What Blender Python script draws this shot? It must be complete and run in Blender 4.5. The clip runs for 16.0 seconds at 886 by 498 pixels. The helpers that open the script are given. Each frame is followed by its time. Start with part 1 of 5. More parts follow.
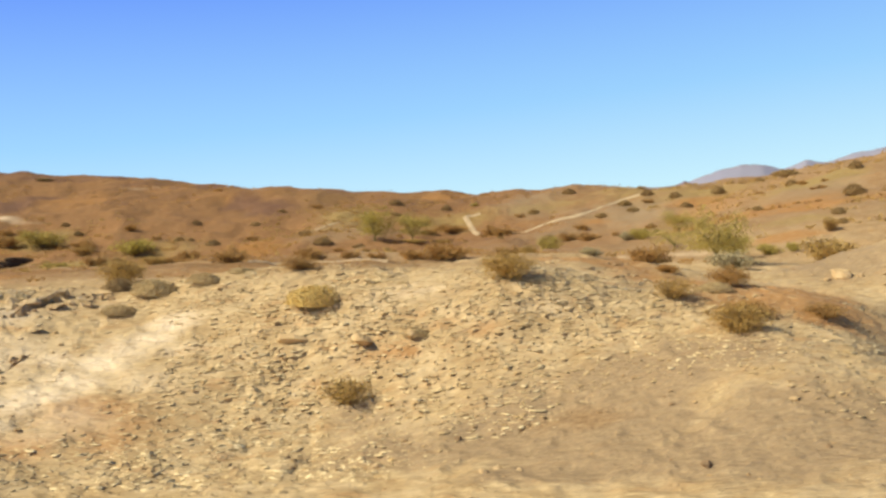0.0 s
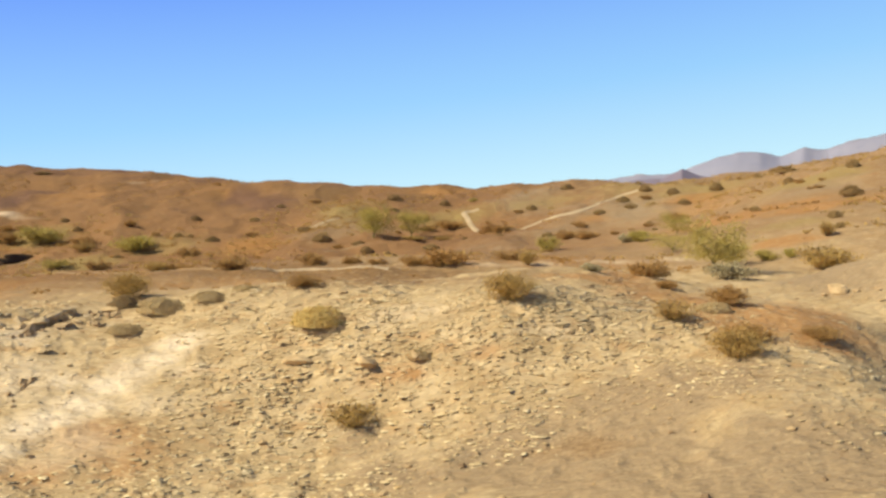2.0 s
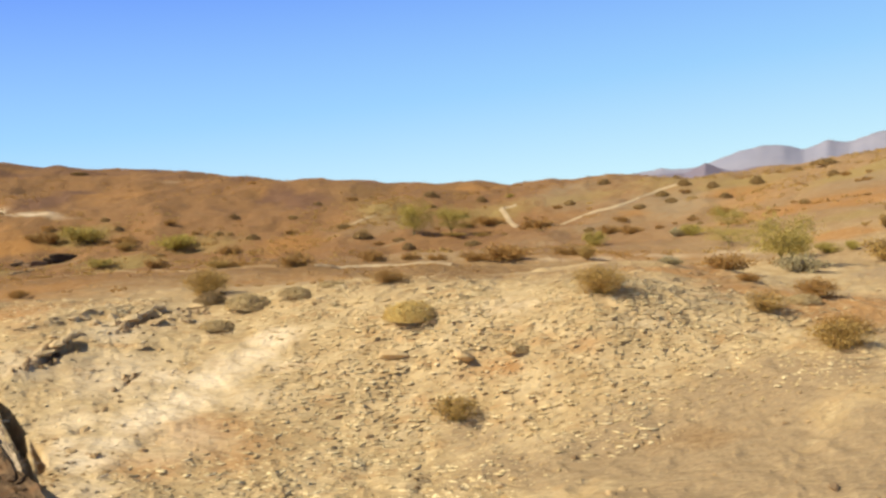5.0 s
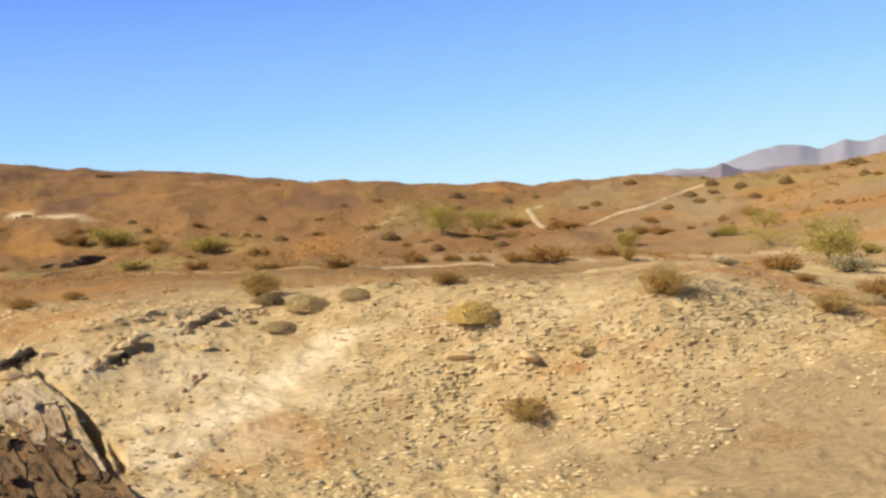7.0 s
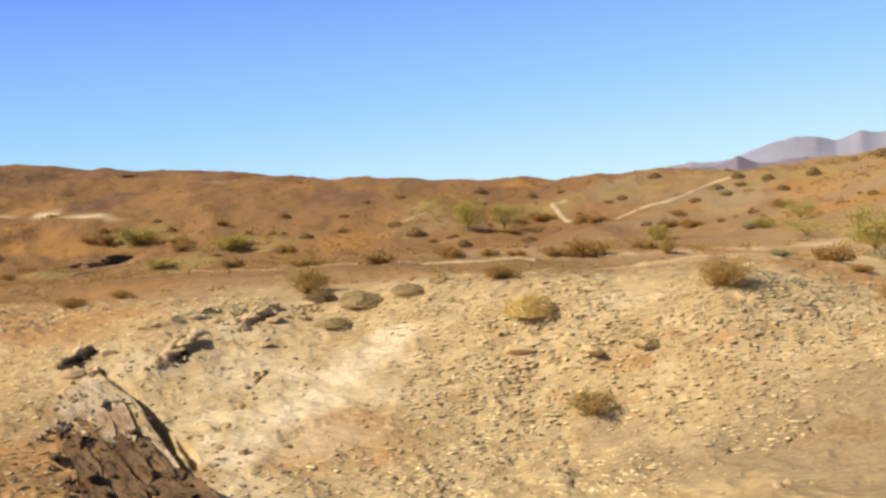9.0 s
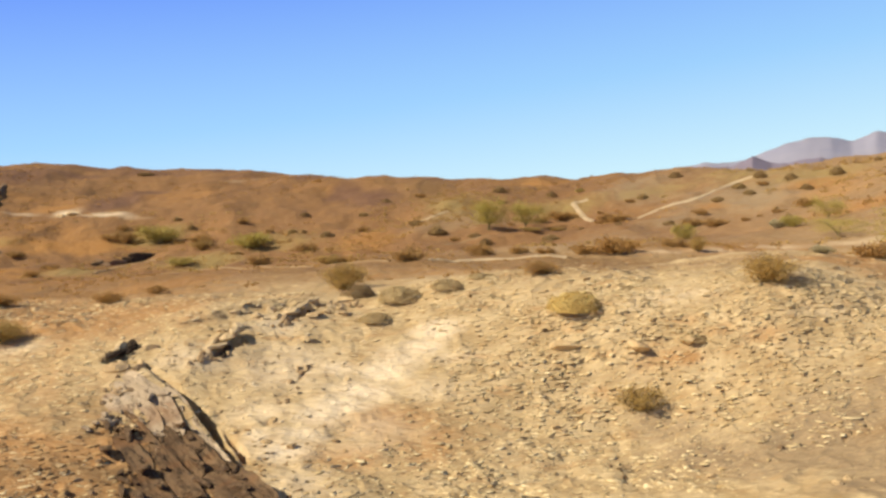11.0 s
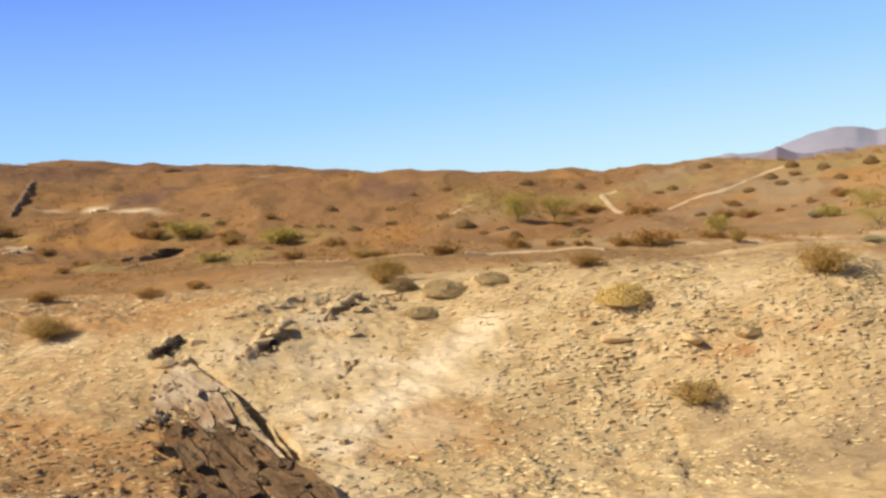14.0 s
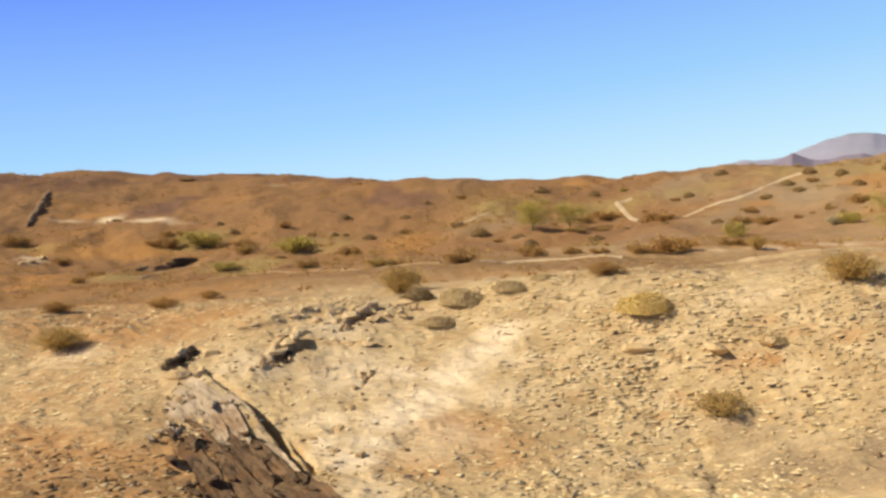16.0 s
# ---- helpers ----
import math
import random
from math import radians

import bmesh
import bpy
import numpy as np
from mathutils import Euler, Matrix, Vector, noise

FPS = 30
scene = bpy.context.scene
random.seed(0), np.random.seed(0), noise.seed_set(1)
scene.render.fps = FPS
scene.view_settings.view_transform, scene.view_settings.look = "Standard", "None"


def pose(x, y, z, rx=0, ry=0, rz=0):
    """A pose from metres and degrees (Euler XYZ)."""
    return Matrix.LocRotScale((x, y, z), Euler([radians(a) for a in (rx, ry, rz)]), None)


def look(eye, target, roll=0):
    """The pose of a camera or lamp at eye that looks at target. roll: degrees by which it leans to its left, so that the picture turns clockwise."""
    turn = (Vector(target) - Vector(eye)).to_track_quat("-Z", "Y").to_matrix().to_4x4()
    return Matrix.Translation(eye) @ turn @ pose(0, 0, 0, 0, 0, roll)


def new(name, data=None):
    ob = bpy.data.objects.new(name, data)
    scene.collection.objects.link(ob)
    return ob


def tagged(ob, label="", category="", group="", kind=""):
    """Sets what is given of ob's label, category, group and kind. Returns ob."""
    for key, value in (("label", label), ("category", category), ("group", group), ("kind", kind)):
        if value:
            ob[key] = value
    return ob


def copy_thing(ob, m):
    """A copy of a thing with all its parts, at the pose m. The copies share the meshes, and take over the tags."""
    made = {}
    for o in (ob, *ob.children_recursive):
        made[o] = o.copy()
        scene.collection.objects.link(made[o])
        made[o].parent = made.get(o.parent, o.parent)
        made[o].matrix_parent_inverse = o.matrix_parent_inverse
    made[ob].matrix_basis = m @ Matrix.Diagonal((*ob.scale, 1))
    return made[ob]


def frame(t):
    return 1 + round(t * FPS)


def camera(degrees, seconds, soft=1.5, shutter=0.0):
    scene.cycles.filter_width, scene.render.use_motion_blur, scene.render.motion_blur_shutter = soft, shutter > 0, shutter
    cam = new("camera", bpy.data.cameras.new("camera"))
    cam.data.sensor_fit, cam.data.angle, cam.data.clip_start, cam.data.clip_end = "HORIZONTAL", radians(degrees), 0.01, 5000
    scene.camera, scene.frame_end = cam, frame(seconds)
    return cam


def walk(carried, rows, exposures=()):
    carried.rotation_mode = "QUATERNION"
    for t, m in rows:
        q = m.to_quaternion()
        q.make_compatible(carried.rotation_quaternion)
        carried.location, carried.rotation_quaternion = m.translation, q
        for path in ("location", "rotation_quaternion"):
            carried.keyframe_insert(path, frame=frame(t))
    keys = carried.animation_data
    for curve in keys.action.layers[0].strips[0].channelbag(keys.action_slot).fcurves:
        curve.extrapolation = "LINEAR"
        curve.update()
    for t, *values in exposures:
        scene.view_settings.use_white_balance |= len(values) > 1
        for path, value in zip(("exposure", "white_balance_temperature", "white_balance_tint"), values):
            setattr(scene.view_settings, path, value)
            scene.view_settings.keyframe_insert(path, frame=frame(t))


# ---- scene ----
# Low desert hills under a clear sky, seen from a small drone that rises, then slides along a gravel slope.
cam = camera(50.0, 16.0, soft=2.8)
# seconds, x, y, z, and the turns about x, y, z in degrees
ROWS = [
    (0.0, 0.000, 0.000, 6.000, 87.50, -0.98, 0.04),
    (0.5, -0.014, -0.076, 6.303, 87.75, -0.34, 0.26),
    (1.0, -0.017, -0.154, 6.536, 87.38, -0.42, 0.24),
    (1.5, -0.036, -0.196, 6.741, 87.08, -0.96, 0.36),
    (2.0, -0.157, -0.305, 6.897, 86.74, -0.96, -0.12),
    (2.5, -0.361, -0.361, 6.957, 85.89, -1.17, 0.20),
    (3.0, -0.774, -0.379, 6.946, 86.31, -0.19, -0.21),
    (3.5, -1.000, -0.378, 6.844, 86.15, -0.93, 0.30),
    (4.0, -1.296, -0.392, 6.835, 86.34, -0.70, 0.52),
    (6.5, -2.988, -0.636, 6.827, 86.58, -0.27, 1.77),
    (7.0, -3.285, -0.628, 6.833, 86.58, -0.20, 1.96),
    (7.5, -3.602, -0.577, 6.824, 86.41, -0.38, 2.33),
    (8.0, -3.837, -0.578, 6.799, 86.43, -0.34, 2.54),
    (8.5, -4.195, -0.541, 6.763, 86.46, 0.06, 2.59),
    (9.0, -4.439, -0.581, 6.780, 86.36, 0.46, 2.78),
    (9.5, -4.714, -0.485, 6.724, 86.17, 0.36, 3.10),
    (10.0, -4.907, -0.523, 6.687, 86.47, 0.22, 3.26),
    (12.5, -5.676, -0.513, 6.625, 86.11, 0.90, 4.37),
    (13.0, -5.781, -0.405, 6.636, 86.07, 1.04, 4.70),
    (13.5, -5.809, -0.372, 6.625, 86.07, 1.07, 4.85),
    (14.0, -5.904, -0.228, 6.606, 86.00, 0.87, 4.84),
    (14.5, -5.935, -0.178, 6.622, 85.94, 1.07, 5.19),
    (15.0, -6.020, -0.025, 6.603, 86.32, 1.16, 5.11),
    (15.5, -6.024, 0.122, 6.602, 86.32, 0.94, 5.48),
    (16.0, -6.022, 0.169, 6.584, 86.52, 1.13, 5.66),
]
walk(cam, [(t, pose(x, y, z, rx, ry, rz)) for t, x, y, z, rx, ry, rz in ROWS], [(0.0, 0.0, 6380, 4), (2.0, 0.0, 6380, 4), (8.0, 0.0, 6440, 6), (13.0, 0.0, 6500, 8), (16.0, 0.0, 6500, 8)])

# ---- light ----
SUN_FROM = Vector((-0.88, -0.24, 0.70)).normalized()
world = bpy.data.worlds.new("desert_sky")
scene.world = world
world.use_nodes = True
wn = world.node_tree
sky = wn.nodes.new("ShaderNodeTexSky")
sky.sky_type, sky.sun_disc = "NISHITA", False
sky.sun_elevation = math.asin(SUN_FROM.z)
sky.sun_rotation = math.atan2(-SUN_FROM.x, SUN_FROM.y)
sky.altitude, sky.air_density, sky.dust_density, sky.ozone_density = 600, 0.6, 0.0, 1.2
# a clean, saturated blue that deepens upwards, over the scattered light of the sky model
aim, axes, lean = wn.nodes.new("ShaderNodeTexCoord"), wn.nodes.new("ShaderNodeSeparateXYZ"), wn.nodes.new("ShaderNodeMath")
wn.links.new(aim.outputs["Generated"], axes.inputs["Vector"])
lean.operation, lean.inputs[1].default_value = "MULTIPLY_ADD", -0.13
wn.links.new(axes.outputs["X"], lean.inputs[0])
wn.links.new(axes.outputs["Z"], lean.inputs[2])
blue = wn.nodes.new("ShaderNodeValToRGB")
wn.links.new(lean.outputs[0], blue.inputs["Fac"])
stops = blue.color_ramp.elements
stops[0].position, stops[0].color = 0.0, (0.60, 0.86, 1.0, 1)
stops[1].position, stops[1].color = 1.0, (0.075, 0.08, 0.095, 1)
for spot, colour in ((0.10, (0.34, 0.64, 1.02)), (0.27, (0.12, 0.28, 1.02)), (0.38, (0.13, 0.155, 0.24)), (0.6, (0.095, 0.10, 0.125))):
    stops.new(spot).color = (*colour, 1)
dim = wn.nodes.new("ShaderNodeMix")
dim.data_type = "RGBA"
dim.inputs[0].default_value = 0.9
soften = wn.nodes.new("ShaderNodeGamma")
soften.inputs["Gamma"].default_value = 0.66
wn.links.new(sky.outputs["Color"], soften.inputs["Color"])
scale_down = wn.nodes.new("ShaderNodeVectorMath")
scale_down.operation = "SCALE"
scale_down.inputs["Scale"].default_value = 0.27
wn.links.new(soften.outputs["Color"], scale_down.inputs[0])
wn.links.new(scale_down.outputs[0], dim.inputs[6])
wn.links.new(blue.outputs["Color"], dim.inputs[7])
wn.links.new(dim.outputs[2], wn.nodes["Background"].inputs["Color"])
wn.nodes["Background"].inputs["Strength"].default_value = 1.0
sun_data = bpy.data.lights.new("sun", "SUN")
sun_data.energy, sun_data.angle, sun_data.color = 6.3, radians(0.53), (1.0, 0.89, 0.68)
sun = new("sun", sun_data)
sun.matrix_world = look(SUN_FROM * 60, (0, 0, 0))

# ---- shape of the land ----
def cell(ix, iy, seed):
    """A value from 0 to 1 for each whole cell."""
    h = (ix * 374761393 + iy * 668265263 + seed * 144269504) & 0xFFFFFFFF
    h = ((h ^ (h >> 13)) * 1274126177) & 0xFFFFFFFF
    return ((h ^ (h >> 16)) & 0xFFFF) / 65535.0


def soft_noise(x, y, seed):
    """Smooth noise from -1 to 1 with cells one unit wide."""
    ix, iy = np.floor(x).astype(np.int64), np.floor(y).astype(np.int64)
    u, v = x - ix, y - iy
    u, v = u * u * u * (u * (6 * u - 15) + 10), v * v * v * (v * (6 * v - 15) + 10)
    low = cell(ix, iy, seed) * (1 - u) + cell(ix + 1, iy, seed) * u
    high = cell(ix, iy + 1, seed) * (1 - u) + cell(ix + 1, iy + 1, seed) * u
    return 2 * (low * (1 - v) + high * v) - 1


def rough(x, y, size, octaves, seed):
    """Layered noise whose largest lumps are size metres wide."""
    total, amount = 0.0, 1.0
    for k in range(octaves):
        total = total + amount * soft_noise(x / size * 2**k + 17.3 * k, y / size * 2**k - 9.1 * k, seed + k)
        amount *= 0.5
    return total


def step(a, b, v):
    w = np.clip((v - a) / (b - a), 0, 1)
    return w * w * (3 - 2 * w)


# rises and hollows of the land: middle x, y, half width, half depth, height
SLOPE_FORMS = [(2, 27, 12, 7, 2.28), (12, 28, 8, 9, -1.22), (-5, 18, 14, 6, -0.92), (8, 14, 12, 8, 0.82), (-15, 18, 8, 7, 0.64), (-24, 27, 7, 7, 1.26), (8, 20, 4, 4, 1.59), (6, 25.5, 4, 3.5, 0.39), (-2, 24.5, 5, 4, 0.44), (-13, 25, 4, 4, 0.96), (-5.5, 28, 3.5, 3, 0.45), (2, 24, 3.5, 3, 0.73), (-11, 22, 3, 3, -0.18), (4, 17, 4, 3, 0.13), (-3, 21, 3, 3, -0.47), (10, 25, 3, 3, 1.29), (6, 31, 6, 4, 1.31), (12, 31, 6, 4, 0.19), (18, 30, 6, 5, 4.15)]
BENCH_FORMS = [(-16, 34, 14, 8, 1.43), (18, 38, 12, 12, 0.58), (28, 55, 16, 18, 3.83), (0, 48, 25, 14, 2.41), (-28, 45, 18, 16, 0.28), (-22, 36, 8, 7, -0.93), (13.5, 36, 6, 6, 0.14), (12, 46, 8, 8, -0.99), (10, 38, 6, 5, 0.96)]
VALLEY_FORMS = [(-15, 75, 25, 20, -0.44), (15, 80, 22, 20, 1.11), (-50, 85, 25, 25, -2.23), (45, 80, 20, 22, 6.66), (-35, 110, 18, 18, 1.63), (0, 104, 20, 14, 2.54), (-42, 96, 14, 14, -0.34), (2, 98, 8, 8, -1.49), (24, 100, 10, 10, 0.66), (35, 72, 8, 12, 1.77), (-30, 64, 12, 8, -0.53), (-14, 64, 10, 8, -0.25), (48, 100, 16, 20, 1.92)]
RIDGE_FORMS = [(-75, 145, 30, 32, 2.49), (-35, 148, 20, 28, 5.75), (-5, 130, 22, 22, 4.06), (22, 120, 20, 24, 3.13), (-110, 140, 40, 45, 10.73), (70, 130, 45, 50, 10.29), (-19, 132, 14, 16, 2.47), (-50, 118, 14, 14, 1.3), (-60, 150, 10, 14, 3.06), (-48, 148, 8, 14, 1.61), (-25, 140, 8, 12, -1.16), (-12, 132, 8, 12, -0.87), (-88, 150, 9, 14, -1.21), (-76, 150, 8, 12, 2.66), (10, 124, 8, 12, 0.24)]
CREST_FORMS = [(-92.0, 146, 4.5, 12, -1.2), (-85.5, 146, 4.5, 12, 0.39), (-72.5, 146, 4.5, 12, -0.14), (-66.0, 146, 4.5, 12, 0.56), (-53.0, 146, 4.5, 12, 0.24), (-46.5, 146, 4.5, 12, 0.15), (-40.0, 146, 4.5, 12, 0.49), (-33.5, 132, 4.5, 12, 0.45), (-27.0, 132, 4.5, 12, 0.3), (-14.0, 132, 4.5, 12, 0.27), (-7.5, 127, 4.5, 12, 0.28), (-1.0, 127, 4.5, 12, 0.56), (5.5, 127, 4.5, 12, 0.45), (18.0, 122, 6, 14, 1.54), (24.0, 118, 6, 14, -1.0), (36.0, 80, 7, 12, -1.1), (30.0, 108, 7, 12, 0.41)]
FORMS = SLOPE_FORMS + BENCH_FORMS + VALLEY_FORMS + RIDGE_FORMS + CREST_FORMS

# the undercut bank of the gully, from its head down to the camera's side, and its height at each corner
BANK = [(-14.85, 22.75, 0.10), (-13.85, 22.16, 0.24), (-13.13, 21.51, 0.32), (-12.5, 20.86, 0.42), (-11.95, 20.2, 0.48), (-11.6, 19.75, 0.32), (-11.25, 19.2, 0.10), (-10.8, 18.4, 0.07), (-10.0, 16.9, 0.22), (-9.1, 15.2, 0.28), (-8.0, 13.0, 0.06)]
# the strike of the beds above it
BED_LINE = [(-14.75, 22.7), (-13.9, 22.1), (-12.95, 21.2), (-11.9, 19.8), (-10.7, 18.05), (-9.5, 16.25), (-8.3, 14.45)]
# a second, shorter slot below it
SECOND_SLOT = [(-11.35, 19.85, 0.02), (-11.05, 19.4, 0.14), (-10.75, 18.95, 0.22), (-10.52, 18.4, 0.10)]
# shallow cracks in the chalky ground beside it
CRACK = [(-11.5, 24.8, 0.04), (-11.2, 24.1, 0.11), (-10.85, 23.7, 0.06), (-10.75, 23.2, 0.12), (-10.35, 22.8, 0.13), (-10.2, 22.2, 0.03)]
LOW_CRACK = [(-10.5, 21.4, 0.03), (-10.36, 20.95, 0.12), (-10.42, 20.5, 0.12), (-10.3, 20.0, 0.03)]
# small rills in the smooth soil below the crest
RILLS = [[(0.86, 18.95, 0.03), (1.60, 18.81, 0.09), (1.95, 18.94, 0.09), (2.70, 18.91, 0.03)], [(3.42, 18.75, 0.02), (3.93, 18.74, 0.07), (4.27, 18.70, 0.02)], [(3.82, 19.35, 0.02), (4.29, 19.37, 0.06), (4.53, 19.39, 0.02)]]
# the low scarp round the gully's head
HEAD_SCARP = [(-11.5, 26.15, 0.04), (-11.85, 26.0, 0.16), (-12.3, 25.75, 0.24), (-12.84, 25.1, 0.16), (-13.3, 24.75, 0.12), (-14.2, 24.4, 0.12), (-14.8, 23.85, 0.10), (-15.3, 23.3, 0.02)]
# dark hollows under the crags round the gully's head: x, y, half length, half width, depth, bearing of the long way in degrees from north to east
HOLLOWS = [(-14.86, 23.0, 0.58, 0.20, 0.75, 14), (-12.26, 23.4, 0.62, 0.22, 0.8, 16), (-10.86, 26.05, 0.95, 0.22, 0.75, 22)]


def ledge(x, y, line, reach, blur):
    """The jump in height along a broken line: the side to the left of the walk down it is lower."""
    best, height, side = np.full(np.shape(x), 1e9), np.zeros(np.shape(x)), np.zeros(np.shape(x))
    for (ax, ay, ah), (bx, by, bh) in zip(line, line[1:]):
        dx, dy = bx - ax, by - ay
        f = np.clip(((x - ax) * dx + (y - ay) * dy) / (dx * dx + dy * dy), 0, 1)
        ox, oy = x - ax - f * dx, y - ay - f * dy
        far = np.hypot(ox, oy)
        near = far < best
        best = np.where(near, far, best)
        height = np.where(near, ah + f * (bh - ah), height)
        side = np.where(near, np.sign(dx * oy - dy * ox), side)
    s = best * side
    return height * np.exp(-best / reach) * (0.5 - step(-blur, blur, s))


def slit(x, y, line, half):
    """The depth of a narrow cleft along a broken line."""
    deep = np.zeros(np.shape(x))
    for (ax, ay, ah), (bx, by, bh) in zip(line, line[1:]):
        dx, dy = bx - ax, by - ay
        f = np.clip(((x - ax) * dx + (y - ay) * dy) / (dx * dx + dy * dy), 0, 1)
        far = np.hypot(x - ax - f * dx, y - ay - f * dy)
        tall = ah + f * (bh - ah)
        wide = half * (0.3 + 2.2 * tall)
        deep = np.maximum(deep, tall * (1 - step(0.45 * wide, wide, far)))
    return deep


def land(x, y):
    """The height of the ground."""
    x, y = np.asarray(x, float), np.asarray(y, float)
    z = 1.12 + 0 * x
    for cx, cy, rx, ry, h in FORMS:
        z = z + h * np.exp(-(((x - cx) / rx) ** 2 + ((y - cy) / ry) ** 2))
    away = np.hypot(x + 3, y)
    near = 1 - step(40, 62, away)
    wx, wy = x + 0.25 * soft_noise(x * 1.3, y * 1.3, 61), y + 0.25 * soft_noise(x * 1.3, y * 1.3, 67)
    z = z + ledge(x, y, BANK, 1.2, 0.08) + ledge(wx, wy, HEAD_SCARP, 0.8, 0.12)
    z = z - 2.1 * (0.85 + 0.3 * soft_noise(x * 0.9, y * 0.9, 63)) * slit(x + 0.12 * (wx - x), y + 0.12 * (wy - y), BANK, 0.19) - 1.6 * slit(x, y, SECOND_SLOT, 0.16)
    jx, jy = x + 0.22 * rough(x, y, 0.45, 2, 71), y + 0.22 * rough(x, y, 0.45, 2, 73)
    z = z - (slit(jx, jy, CRACK, 0.11) + slit(jx, jy, LOW_CRACK, 0.11)) * np.clip(0.5 + 0.9 * rough(x, y, 0.7, 2, 65), 0, 1.0)
    for line in RILLS:
        z = z - 0.8 * slit(jx, jy, line, 0.12)
    for cx, cy, r, w, deep, turn in HOLLOWS:
        ux, uy = math.sin(math.radians(turn)), math.cos(math.radians(turn))
        along, across = ux * (wx - cx) + uy * (wy - cy), uy * (wx - cx) - ux * (wy - cy)
        z = z - deep * (1 - step(0.6, 1.05, np.hypot(along / r, across / w)))
        z = z + 0.14 * np.exp(-((along / r) ** 2 + ((across + 1.6 * w) / (0.9 * w)) ** 2))
    z = z + near * (0.09 * rough(x, y, 3.2, 2, 3) + 0.03 * rough(x, y, 0.8, 3, 7) + 0.05 * (0.5 - np.abs(rough(wx * 0.7 + wy * 0.5, wy * 0.7 - wx * 0.35, 0.5, 2, 13))))
    # eroded hill sides: sharp spurs and small draws
    far = step(45, 95, away) * (1 - step(400, 700, away))
    spur = 1 - np.abs(rough(x, y * 0.8, 16.0, 3, 11))
    draw = 1 - np.abs(rough(x + 40, y * 0.7, 7.0, 3, 23))
    z = z + far * (0.62 * (spur - 0.62) + 0.40 * (draw - 0.62) + 0.16 * rough(x, y, 4.0, 3, 19))
    z = z + step(20, 60, away) * (1 - step(300, 500, away)) * 0.08 * rough(x, y, 2.2, 2, 29)
    return z


# ---- materials ----
def material(name):
    m = bpy.data.materials.new(name)
    m.use_nodes = True
    nt = m.node_tree
    b = nt.nodes["Principled BSDF"]
    b.inputs["Specular IOR Level"].default_value = 0.15
    return m, nt, b


def mixed(nt, fac, a, b):
    """A colour between a and b; each is a colour or a socket."""
    n = nt.nodes.new("ShaderNodeMix")
    n.data_type = "RGBA"
    for value, socket in ((fac, n.inputs[0]), (a, n.inputs[6]), (b, n.inputs[7])):
        if isinstance(value, (tuple, float, int)):
            socket.default_value = (*value, 1) if isinstance(value, tuple) else value
        else:
            nt.links.new(value, socket)
    return n.outputs[2]


def ranged(nt, value, a, b, c=0.0, d=1.0):
    n = nt.nodes.new("ShaderNodeMapRange")
    n.inputs[1].default_value, n.inputs[2].default_value, n.inputs[3].default_value, n.inputs[4].default_value = a, b, c, d
    nt.links.new(value, n.inputs[0])
    return n.outputs[0]


def grain(nt, scale, detail=3.0, where=None, rough_=0.55):
    n = nt.nodes.new("ShaderNodeTexNoise")
    n.inputs["Scale"].default_value, n.inputs["Detail"].default_value, n.inputs["Roughness"].default_value = scale, detail, rough_
    if where is not None:
        nt.links.new(where, n.inputs["Vector"])
    return n.outputs["Fac"]


def bumped(nt, b, height, strength, distance):
    n = nt.nodes.new("ShaderNodeBump")
    n.inputs["Strength"].default_value, n.inputs["Distance"].default_value = strength, distance
    nt.links.new(height, n.inputs["Height"])
    nt.links.new(n.outputs["Normal"], b.inputs["Normal"])


def place(nt, stretch=(1, 1, 1)):
    t = nt.nodes.new("ShaderNodeTexCoord")
    m = nt.nodes.new("ShaderNodeMapping")
    m.inputs["Scale"].default_value = stretch
    nt.links.new(t.outputs["Object"], m.inputs["Vector"])
    return m.outputs["Vector"]


def attribute(nt, name):
    n = nt.nodes.new("ShaderNodeAttribute")
    n.attribute_name = name
    return n.outputs["Fac"]


def summed(nt, a, b, how="ADD"):
    n = nt.nodes.new("ShaderNodeMath")
    n.operation = how
    for k, v in enumerate((a, b)):
        if isinstance(v, (int, float)):
            n.inputs[k].default_value = v
        else:
            nt.links.new(v, n.inputs[k])
    return n.outputs[0]


TAN, PALE, CHALK, RUST, UMBER, GREY, MAUVE, VERDANT, HILL = (0.415, 0.291, 0.153), (0.575, 0.434, 0.258), (0.84, 0.68, 0.49), (0.385, 0.200, 0.079), (0.21, 0.112, 0.046), (0.285, 0.201, 0.122), (0.150, 0.072, 0.046), (0.29, 0.200, 0.075), (0.242, 0.122, 0.052)


